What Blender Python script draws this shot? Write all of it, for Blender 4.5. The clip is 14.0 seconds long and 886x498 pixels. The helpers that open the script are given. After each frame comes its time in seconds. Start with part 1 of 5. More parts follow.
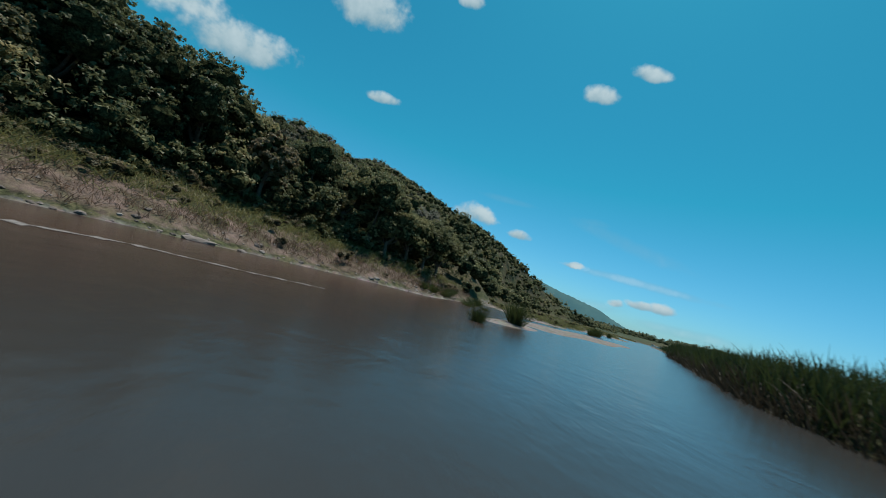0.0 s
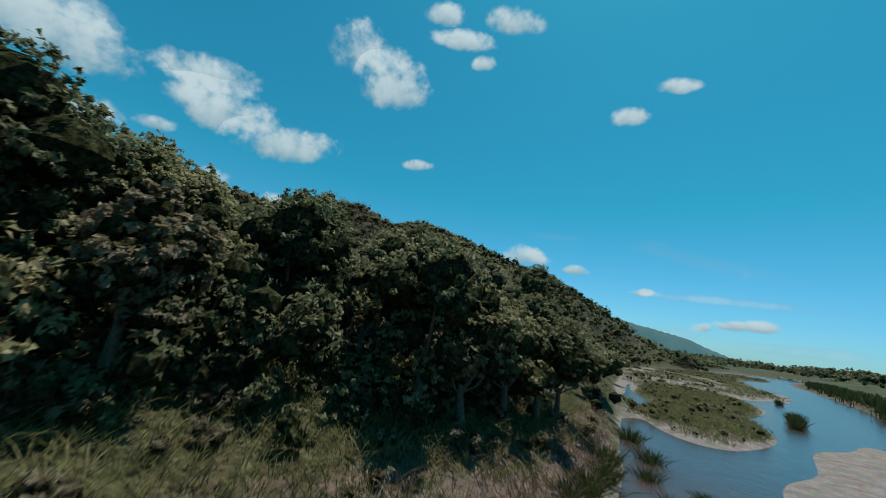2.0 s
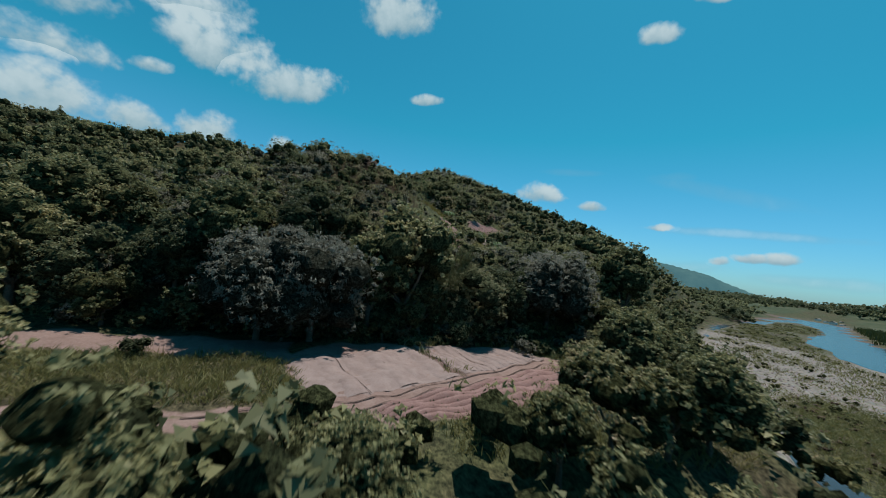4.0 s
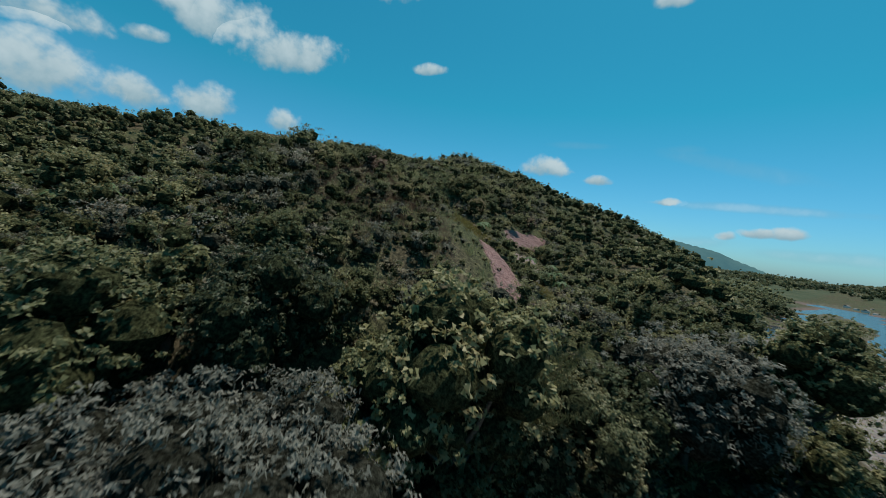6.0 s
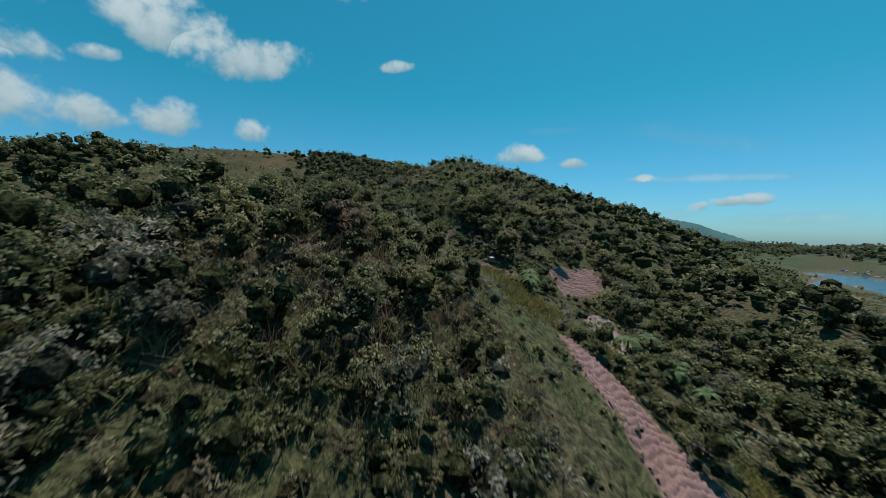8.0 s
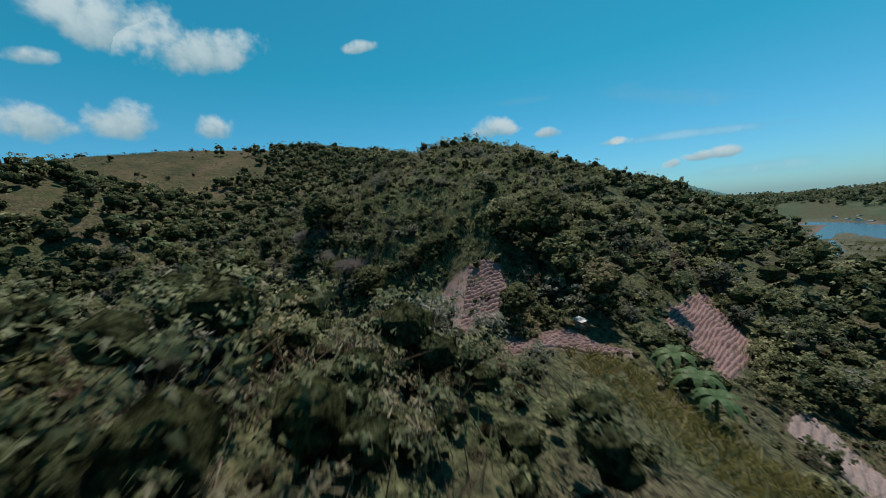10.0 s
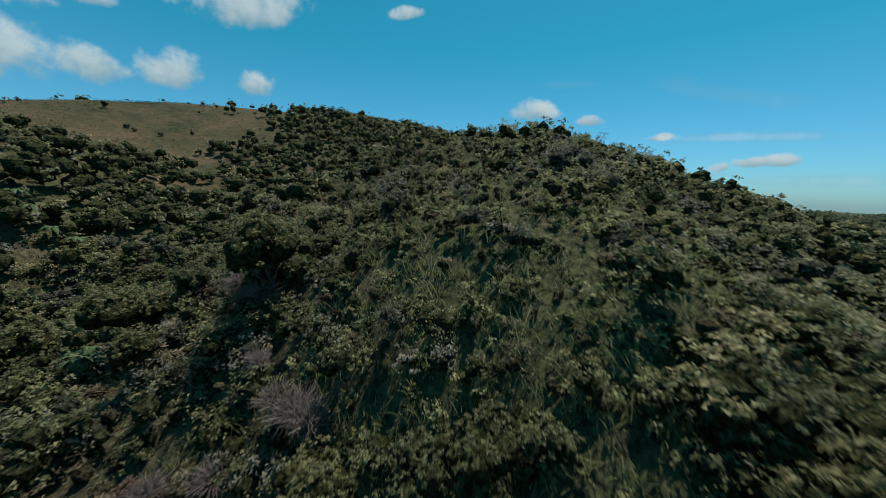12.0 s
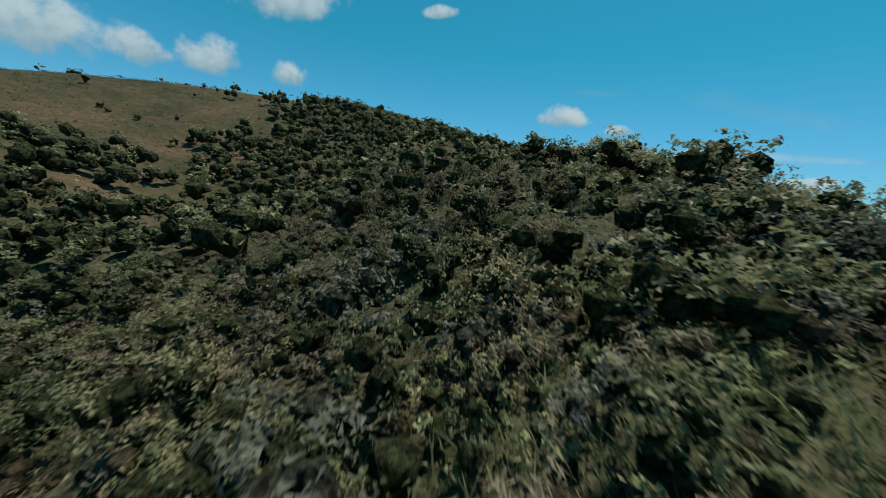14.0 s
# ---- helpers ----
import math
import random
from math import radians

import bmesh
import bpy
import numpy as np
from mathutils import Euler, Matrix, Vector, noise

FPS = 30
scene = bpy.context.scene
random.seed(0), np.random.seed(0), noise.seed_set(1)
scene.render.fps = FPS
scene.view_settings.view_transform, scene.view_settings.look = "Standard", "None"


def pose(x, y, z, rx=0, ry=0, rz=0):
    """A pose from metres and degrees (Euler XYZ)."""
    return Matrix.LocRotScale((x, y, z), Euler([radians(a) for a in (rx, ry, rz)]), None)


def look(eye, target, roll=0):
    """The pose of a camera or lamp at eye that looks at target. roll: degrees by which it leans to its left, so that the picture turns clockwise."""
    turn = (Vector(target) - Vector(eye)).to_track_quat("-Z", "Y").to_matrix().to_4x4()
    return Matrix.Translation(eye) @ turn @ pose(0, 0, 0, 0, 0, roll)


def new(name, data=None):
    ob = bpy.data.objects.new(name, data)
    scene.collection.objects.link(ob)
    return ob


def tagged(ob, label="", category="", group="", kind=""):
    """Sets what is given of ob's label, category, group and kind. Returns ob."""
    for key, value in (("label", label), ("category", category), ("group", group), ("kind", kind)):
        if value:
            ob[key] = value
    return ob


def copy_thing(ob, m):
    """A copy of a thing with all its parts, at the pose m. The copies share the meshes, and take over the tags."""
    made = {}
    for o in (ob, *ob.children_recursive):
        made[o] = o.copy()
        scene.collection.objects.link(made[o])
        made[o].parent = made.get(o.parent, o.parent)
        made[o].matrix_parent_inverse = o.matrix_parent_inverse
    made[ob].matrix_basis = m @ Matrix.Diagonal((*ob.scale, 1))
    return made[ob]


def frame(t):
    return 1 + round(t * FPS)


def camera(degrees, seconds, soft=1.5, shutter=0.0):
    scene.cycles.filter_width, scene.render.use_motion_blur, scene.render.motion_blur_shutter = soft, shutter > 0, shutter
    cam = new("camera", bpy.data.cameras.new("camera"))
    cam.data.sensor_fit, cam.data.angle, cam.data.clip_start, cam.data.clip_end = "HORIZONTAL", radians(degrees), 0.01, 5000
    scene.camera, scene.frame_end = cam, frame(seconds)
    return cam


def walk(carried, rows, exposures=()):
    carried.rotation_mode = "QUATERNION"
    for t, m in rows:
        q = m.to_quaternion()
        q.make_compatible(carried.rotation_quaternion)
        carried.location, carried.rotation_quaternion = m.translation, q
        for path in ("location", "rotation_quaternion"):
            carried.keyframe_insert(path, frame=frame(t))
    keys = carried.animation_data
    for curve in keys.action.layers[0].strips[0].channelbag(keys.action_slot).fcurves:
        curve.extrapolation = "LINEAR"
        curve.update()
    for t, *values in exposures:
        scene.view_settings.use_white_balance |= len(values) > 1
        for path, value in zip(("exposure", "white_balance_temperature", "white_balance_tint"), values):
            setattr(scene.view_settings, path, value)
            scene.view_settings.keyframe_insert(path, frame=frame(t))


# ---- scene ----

# ---- camera and its flight ----
PATH = [
    # seconds, x, y, z, then pose() turns in degrees
    (0.0, -0.00, 0.00, 1.95, 95.33, -16.82, -22.46),
    (0.5, 1.41, 5.52, 2.61, 96.63, -15.63, -18.47),
    (1.0, 2.35, 11.22, 3.71, 99.05, -13.80, -14.58),
    (1.5, 2.83, 16.73, 5.39, 101.28, -11.29, -12.63),
    (2.0, 2.88, 21.74, 7.43, 101.71, -8.57, -12.68),
    (4.5, 1.44, 52.72, 19.48, 89.20, -7.29, -9.95),
    (5.0, 0.83, 58.45, 21.71, 88.09, -7.38, -9.78),
    (5.5, 0.11, 64.25, 24.06, 88.04, -7.62, -9.61),
    (6.0, -0.39, 70.09, 26.18, 87.52, -7.25, -9.65),
    (6.5, -0.64, 76.34, 27.95, 86.37, -4.28, -11.00),
    (7.0, -0.91, 82.80, 29.88, 86.34, -2.53, -11.94),
    (7.5, -1.06, 89.26, 31.88, 86.56, -1.95, -12.35),
    (8.0, -1.13, 95.43, 33.77, 87.11, -1.66, -12.37),
    (8.5, -1.15, 101.32, 35.39, 87.38, -1.05, -12.64),
    (10.8, 0.91, 128.47, 40.87, 81.02, 5.15, -16.30),
    (11.0, 1.38, 131.27, 41.44, 80.59, 4.44, -15.67),
    (11.5, 2.54, 137.44, 43.10, 80.58, 1.52, -13.43),
    (12.0, 3.67, 143.37, 44.54, 80.53, -2.27, -10.84),
    (12.5, 4.71, 149.25, 45.80, 80.36, -5.65, -8.20),
    (13.0, 5.51, 155.03, 46.92, 80.00, -6.81, -7.03),
    (13.5, 6.06, 160.53, 47.85, 79.79, -6.32, -7.15),
    (14.0, 6.44, 165.93, 48.80, 80.30, -6.31, -7.56),
]
cam = camera(103.2, 14.0, soft=0.9, shutter=0.28)
walk(cam, [(t, pose(*p)) for t, *p in PATH],
     exposures=[(0, 0.12), (2.0, 0.16), (4.5, 0.1), (8.5, 0.06), (11, 0.1), (14, 0.04)])

# ---- sky, clouds and sun ----
SUN_EL, SUN_AZ = 73.0, 48.0          # degrees; azimuth from +y towards +x


def heading(az, el):
    a, e = radians(az), radians(el)
    return Vector((math.sin(a) * math.cos(e), math.cos(a) * math.cos(e), math.sin(e)))


world = bpy.data.worlds.new("sky")
scene.world = world
world.use_nodes = True
WN, WL = world.node_tree.nodes, world.node_tree.links


def wmath(op, a, b=None, clamp=False):
    n = WN.new("ShaderNodeMath")
    n.operation, n.use_clamp = op, clamp
    for i, v in enumerate((a, b)):
        if v is None:
            continue
        if isinstance(v, (int, float)):
            n.inputs[i].default_value = v
        else:
            WL.new(v, n.inputs[i])
    return n.outputs[0]


def wdot(vec, axis):
    n = WN.new("ShaderNodeVectorMath")
    n.operation = "DOT_PRODUCT"
    WL.new(vec, n.inputs[0])
    n.inputs[1].default_value = axis
    return n.outputs["Value"]


def wrange(v, a, b, c=0.0, d=1.0):
    n = WN.new("ShaderNodeMapRange")
    n.interpolation_type = "SMOOTHSTEP"
    WL.new(v, n.inputs[0])
    for i, x in enumerate((a, b, c, d)):
        n.inputs[i + 1].default_value = x
    return n.outputs[0]


sky = WN.new("ShaderNodeTexSky")
sky.sky_type, sky.sun_disc = "NISHITA", False
sky.sun_elevation, sky.sun_rotation = radians(SUN_EL), radians(SUN_AZ)
sky.ozone_density, sky.dust_density, sky.air_density = 4.0, 0.6, 1.0
tint = WN.new("ShaderNodeMix")
tint.data_type, tint.blend_type = "RGBA", "MULTIPLY"
tint.inputs[0].default_value = 1.0
WL.new(sky.outputs[0], tint.inputs[6])
clear = WN.new("ShaderNodeValToRGB")
clear.color_ramp.elements[0].position, clear.color_ramp.elements[0].color = 0.0, (0.46, 0.82, 1.06, 1)
clear.color_ramp.elements[1].position, clear.color_ramp.elements[1].color = 0.34, (0.13, 0.92, 0.86, 1)

coord = WN.new("ShaderNodeTexCoord").outputs["Generated"]
WL.new(wdot(coord, (0, 0, 1)), clear.inputs[0])
WL.new(clear.outputs[0], tint.inputs[7])
big = WN.new("ShaderNodeTexNoise")
big.inputs["Scale"].default_value, big.inputs["Detail"].default_value, big.inputs["Roughness"].default_value = 11.0, 5.0, 0.55
WL.new(coord, big.inputs["Vector"])
warp = WN.new("ShaderNodeTexNoise")
warp.inputs["Scale"].default_value, warp.inputs["Detail"].default_value = 7.0, 4.0
WL.new(coord, warp.inputs["Vector"])
tuft = WN.new("ShaderNodeTexNoise")
tuft.inputs["Scale"].default_value, tuft.inputs["Detail"].default_value, tuft.inputs["Roughness"].default_value = 30.0, 3.0, 0.5
WL.new(coord, tuft.inputs["Vector"])
fleece = WN.new("ShaderNodeTexNoise")
fleece.inputs["Scale"].default_value, fleece.inputs["Detail"].default_value, fleece.inputs["Roughness"].default_value = 80.0, 2.0, 0.5
WL.new(coord, fleece.inputs["Vector"])
puff = wmath("ADD", wmath("MULTIPLY", wmath("SUBTRACT", big.outputs[0], 0.5), 0.7), wmath("MULTIPLY", wmath("SUBTRACT", tuft.outputs[0], 0.5), 0.4))
puff = wmath("ADD", puff, wmath("MULTIPLY", wmath("SUBTRACT", fleece.outputs[0], 0.5), 0.13))
split = WN.new("ShaderNodeSeparateColor")
WL.new(warp.outputs["Color"], split.inputs[0])
drift, sway = wmath("SUBTRACT", split.outputs[0], 0.5), wmath("SUBTRACT", split.outputs[1], 0.5)

# azimuth, elevation, half width, half height, tilt in degrees
CUMULUS = [
    (-26.2, 22.6, 6.0, 3.6, 0), (-16.6, 21.6, 6.6, 3.2, 10), (-21.8, 23.0, 4.6, 2.6, 6), (-28.6, 26.2, 6.2, 3.0, 4), (-31.9, 18.3, 2.2, 1.1, 10),
    (-41.5, 16.8, 6.0, 2.6, 4), (-43.0, 23.0, 7.6, 4.2, 6), (-40.4, 11.4, 5.4, 4.2, 4), (-32.8, 11.9, 3.6, 2.5, 6), (-25.4, 13.2, 3.6, 2.6, 4),
    (-16.2, 12.6, 2.7, 2.0, 4), (4.3, 24.0, 2.8, 1.0, 6), (-8.3, 37.0, 5.4, 3.9, 0), (-2.2, 34.2, 5.0, 4.0, 8),
    (8.9, 42.2, 4.2, 1.5, 4), (18.7, 45.0, 4.2, 2.0, -8), (4.7, 44.6, 2.8, 1.6, 8), (13.4, 39.8, 1.8, 1.3, 8),
    (39.0, 32.4, 2.7, 1.4, 0), (45.2, 35.4, 2.4, 1.1, -10), (24.8, 11.9, 3.8, 1.8, -4), (32.2, 10.5, 2.0, 1.0, 0),
    (41.3, 8.1, 1.9, 0.65, 2), (51.5, 4.7, 2.4, 0.8, 4), (53.8, 4.9, 2.1, 1.0, 4), (48.3, 4.0, 1.2, 0.8, 4),
]
# the same, and how dense
WISPS = [(50.0, 7.8, 11.5, 0.7, -2, 0.36), (48.0, 12.8, 9.0, 1.2, -15, 0.16), (29.2, 15.5, 5.0, 0.6, 0, 0.14),
         (42.7, 15.0, 2.6, 0.8, -2, 0.12), (56.7, 2.6, 7.0, 0.9, 2, 0.3), (44.0, 3.0, 6.0, 1.0, 4, 0.25)]


def lobe(az, el, w, h, tilt, flat):
    """1 at a cloud's middle, falling to 0 at its edge, below 0 outside."""
    c = heading(az, el)
    side = Vector((math.cos(radians(az)), -math.sin(radians(az)), 0))
    up = side.cross(c)
    a = radians(tilt)
    side, up = side * math.cos(a) + up * math.sin(a), up * math.cos(a) - side * math.sin(a)
    u = wmath("ADD", wmath("DIVIDE", wdot(coord, side), math.sin(radians(w))), wmath("MULTIPLY", drift, 0.8))
    v0 = wmath("SUBTRACT", wdot(coord, up), up.dot(c))
    v = wmath("DIVIDE", v0, math.sin(radians(h)))
    v = wmath("ADD", v, wmath("MULTIPLY", sway, 1.0))
    low = wmath("MULTIPLY", wmath("MINIMUM", v, 0.0), flat)
    v = wmath("ADD", v, low)
    d = wmath("ADD", wmath("MULTIPLY", u, u), wmath("MULTIPLY", v, v))
    behind = wmath("MULTIPLY", wmath("LESS_THAN", wdot(coord, c), 0.0), 50.0)
    return wmath("SUBTRACT", 1.0, wmath("ADD", d, behind)), v


dense, lift = None, None
for az, el, w, h, tilt in CUMULUS:
    m, v = lobe(az, el, w, h, tilt, 0.5)
    m = wmath("MAXIMUM", m, -2.0)
    dense = m if dense is None else wmath("MAXIMUM", dense, m)
    inside = wmath("MULTIPLY", wmath("GREATER_THAN", m, -0.6), wmath("ADD", v, 1.5))
    lift = inside if lift is None else wmath("MAXIMUM", lift, inside)
body = wmath("ADD", wmath("MULTIPLY", dense, 0.9), wmath("MULTIPLY", puff, 3.2))
mask = wrange(body, -0.15, 0.85)
thin = None
for az, el, w, h, tilt, k in WISPS:
    m, v = lobe(az, el, w, h, tilt, 0.0)
    m = wmath("MULTIPLY", wrange(wmath("ADD", m, wmath("MULTIPLY", puff, 1.4)), -0.2, 1.3), k)
    thin = m if thin is None else wmath("MAXIMUM", thin, m)
mask = wmath("MAXIMUM", mask, thin)
bright = wrange(wmath("ADD", wmath("ADD", lift, wmath("MULTIPLY", puff, 3.0)), wmath("MULTIPLY", thin, 6.0)), 0.5, 2.6, 0.12, 1.0)
cloud = WN.new("ShaderNodeMix")
cloud.data_type = "RGBA"
cloud.inputs[6].default_value, cloud.inputs[7].default_value = (1.7, 3.1, 3.8, 1), (4.3, 5.4, 5.8, 1)
WL.new(bright, cloud.inputs[0])
both = WN.new("ShaderNodeMix")
both.data_type = "RGBA"
WL.new(mask, both.inputs[0])
WL.new(tint.outputs[2], both.inputs[6])
WL.new(cloud.outputs[2], both.inputs[7])
WL.new(both.outputs[2], WN["Background"].inputs[0])
WN["Background"].inputs[1].default_value = 0.108

sun = new("sun", bpy.data.lights.new("sun", "SUN"))
sun.data.energy, sun.data.angle, sun.data.color = 5.0, radians(0.5), (1.0, 0.93, 0.84)
sun.matrix_world = look(heading(SUN_AZ, SUN_EL) * 200, (0, 0, 0))

# ---- materials ----
class Mat:
    """A node material with short ways to make its nodes."""

    def __init__(self, name):
        self.m = bpy.data.materials.new(name)
        self.m.use_nodes = True
        self.n, self.l = self.m.node_tree.nodes, self.m.node_tree.links
        self.bsdf = self.n["Principled BSDF"]
        self.bsdf.inputs["Specular IOR Level"].default_value = 0.25
        self.pos = self.n.new("ShaderNodeNewGeometry")

    def put(self, socket, value):
        if isinstance(value, bpy.types.NodeSocket):
            self.l.new(value, socket)
        elif isinstance(value, tuple) and len(value) == 3 and socket.type == "RGBA":
            socket.default_value = (*value, 1)
        else:
            socket.default_value = value

    def set(self, **kw):
        for k, v in kw.items():
            self.put(self.bsdf.inputs[k.replace("_", " ")], v)
        return self

    def noise(self, scale, detail=4.0, rough=0.55, vec=None, dist=0.0):
        t = self.n.new("ShaderNodeTexNoise")
        t.inputs["Scale"].default_value, t.inputs["Detail"].default_value = scale, detail
        t.inputs["Roughness"].default_value, t.inputs["Distortion"].default_value = rough, dist
        self.l.new(vec or self.pos.outputs["Position"], t.inputs["Vector"])
        return t.outputs[0]

    def ramp(self, v, *stops):
        r = self.n.new("ShaderNodeValToRGB")
        e = r.color_ramp.elements
        while len(e) < len(stops):
            e.new(0.5)
        for el, (p, c) in zip(e, stops):
            el.position, el.color = p, (*c, 1) if isinstance(c, tuple) else (c, c, c, 1)
        self.l.new(v, r.inputs[0])
        return r.outputs[0]

    def mix(self, k, a, b, how="MIX"):
        x = self.n.new("ShaderNodeMix")
        x.data_type, x.blend_type = "RGBA", how
        self.put(x.inputs[0], k), self.put(x.inputs[6], a), self.put(x.inputs[7], b)
        return x.outputs[2]

    def math(self, op, a, b, clamp=False):
        x = self.n.new("ShaderNodeMath")
        x.operation, x.use_clamp = op, clamp
        self.put(x.inputs[0], a), self.put(x.inputs[1], b)
        return x.outputs[0]

    def attr(self, name):
        a = self.n.new("ShaderNodeAttribute")
        a.attribute_name = name
        return a.outputs["Fac"]

    def object_random(self):
        return self.n.new("ShaderNodeObjectInfo").outputs["Random"]

    def bump(self, v, strength=0.5, distance=0.1):
        b = self.n.new("ShaderNodeBump")
        b.inputs["Strength"].default_value, b.inputs["Distance"].default_value = strength, distance
        self.l.new(v, b.inputs["Height"])
        self.l.new(b.outputs[0], self.bsdf.inputs["Normal"])
        return self

    def thin(self, colour, share):
        """Lets part of the light through, as leaves do."""
        t = self.n.new("ShaderNodeBsdfTranslucent")
        self.put(t.inputs[0], colour)
        x = self.n.new("ShaderNodeMixShader")
        x.inputs[0].default_value = share
        out = self.n["Material Output"]
        self.l.new(self.bsdf.outputs[0], x.inputs[1])
        self.l.new(t.outputs[0], x.inputs[2])
        self.l.new(x.outputs[0], out.inputs[0])
        return self


INNER = {}


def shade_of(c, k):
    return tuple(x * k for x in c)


def leaf_material(name, dark, mid, light, odd, patch=0.11):
    """Foliage: patches of one tone over some metres, each leaf a little apart."""
    m = Mat(name)
    broad = m.noise(patch, 2.0, 0.5)
    leaf = m.pos.outputs["Random Per Island"]
    v = m.math("ADD", m.math("MULTIPLY", broad, 0.7), m.math("MULTIPLY", leaf, 0.22))
    own = m.math("ADD", m.attr("tone"), m.math("MULTIPLY", m.attr("lone"), m.object_random()))
    v = m.math("ADD", v, m.math("MULTIPLY", own, 0.6))
    col = m.ramp(m.math("SUBTRACT", v, 0.32), (0.1, dark), (0.4, mid), (0.68, light), (0.92, odd))
    # Core colour: mottled leaf tones with the shade between leaves painted in dark.
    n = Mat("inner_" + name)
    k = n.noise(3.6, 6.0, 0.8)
    shaded_col = n.ramp(k, (0.42, shade_of(dark, 0.15)), (0.52, shade_of(dark, 0.55)), (0.63, shade_of(mid, 0.7)), (0.75, mid))
    n.set(Base_Color=shaded_col, Roughness=1.0, Specular_IOR_Level=0.0).bump(k, 1.0, 0.4)
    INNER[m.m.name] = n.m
    return m.set(Base_Color=col, Roughness=0.55, Specular_IOR_Level=0.24).thin(col, 0.42).m


LEAF = leaf_material("leaf", (0.091, 0.104, 0.052), (0.159, 0.166, 0.081), (0.250, 0.241, 0.116), (0.349, 0.289, 0.158))
LEAF_PALE = leaf_material("pale_green_leaf", (0.131, 0.152, 0.069), (0.225, 0.240, 0.110), (0.331, 0.328, 0.156), (0.425, 0.381, 0.206))
LEAF_GREY = leaf_material("grey_leaf", (0.102, 0.106, 0.077), (0.168, 0.166, 0.123), (0.246, 0.233, 0.183), (0.300, 0.252, 0.200))
# Grey tones also hold the sky's sheen on the leaves, put into the colour.
LEAF_MANGO = leaf_material("mango_leaf", (0.066, 0.070, 0.052), (0.118, 0.122, 0.098), (0.182, 0.188, 0.158), (0.230, 0.218, 0.172))
LEAF_OLIVE = leaf_material("olive_leaf", (0.087, 0.093, 0.043), (0.158, 0.158, 0.072), (0.238, 0.220, 0.105), (0.288, 0.216, 0.139))
LEAF_DARK = leaf_material("dark_leaf", (0.066, 0.079, 0.044), (0.109, 0.124, 0.063), (0.170, 0.174, 0.093), (0.243, 0.217, 0.121))
LEAF_RED = leaf_material("reddish_leaf", (0.105, 0.075, 0.055), (0.18, 0.125, 0.095), (0.255, 0.175, 0.14), (0.3, 0.21, 0.17))
LEAF_DRY = leaf_material("dry_leaf", (0.122, 0.105, 0.064), (0.193, 0.164, 0.103), (0.270, 0.226, 0.147), (0.347, 0.285, 0.197))
LEAF_TEAK = leaf_material("broad_leaf", (0.075, 0.0825, 0.033), (0.135, 0.128, 0.0675), (0.255, 0.195, 0.128), (0.405, 0.3, 0.225))
LEAF_DEAD = leaf_material("dead_twig", (0.17, 0.14, 0.125), (0.25, 0.21, 0.19), (0.33, 0.29, 0.27), (0.4, 0.36, 0.34))
BANANA = leaf_material("banana_leaf", (0.075, 0.125, 0.05), (0.12, 0.165, 0.07), (0.165, 0.205, 0.095), (0.24, 0.245, 0.13))
BLADE = leaf_material("grass_blade", (0.132, 0.132, 0.050), (0.213, 0.195, 0.082), (0.295, 0.244, 0.119), (0.364, 0.282, 0.176), 0.2)
BLADE_OLIVE = leaf_material("olive_grass_blade", (0.135, 0.115, 0.035), (0.205, 0.172, 0.055), (0.275, 0.225, 0.08), (0.33, 0.265, 0.115), 0.2)
BLADE_DRY = leaf_material("dry_grass_blade", (0.123, 0.085, 0.060), (0.202, 0.135, 0.100), (0.280, 0.190, 0.150), (0.358, 0.250, 0.200), 0.25)
BLADE_PALE = leaf_material("pale_grass_blade", (0.188, 0.202, 0.097), (0.295, 0.295, 0.143), (0.403, 0.377, 0.194), (0.484, 0.416, 0.228), 0.2)
REED = leaf_material("reed_blade", (0.036, 0.050, 0.016), (0.062, 0.074, 0.026), (0.100, 0.102, 0.040), (0.160, 0.130, 0.070), 0.08)
# Brown dead stalks, darker still: the bank face's shade is in the colour.
STALK = leaf_material("reed_stalk", (0.030, 0.026, 0.018), (0.055, 0.045, 0.032), (0.095, 0.072, 0.052), (0.14, 0.10, 0.075), 0.15)
BLADE_HILL = leaf_material("hill_grass_blade", (0.04, 0.043, 0.02), (0.068, 0.062, 0.031), (0.105, 0.08, 0.046), (0.16, 0.105, 0.074), 0.06)


def bark_material():
    m = Mat("bark")
    v = m.noise(6.0, 6.0, 0.7)
    return m.set(Base_Color=m.ramp(v, (0.3, (0.05, 0.04, 0.03)), (0.7, (0.16, 0.13, 0.10))), Roughness=0.9).bump(v, 0.6, 0.05).m


BARK = bark_material()


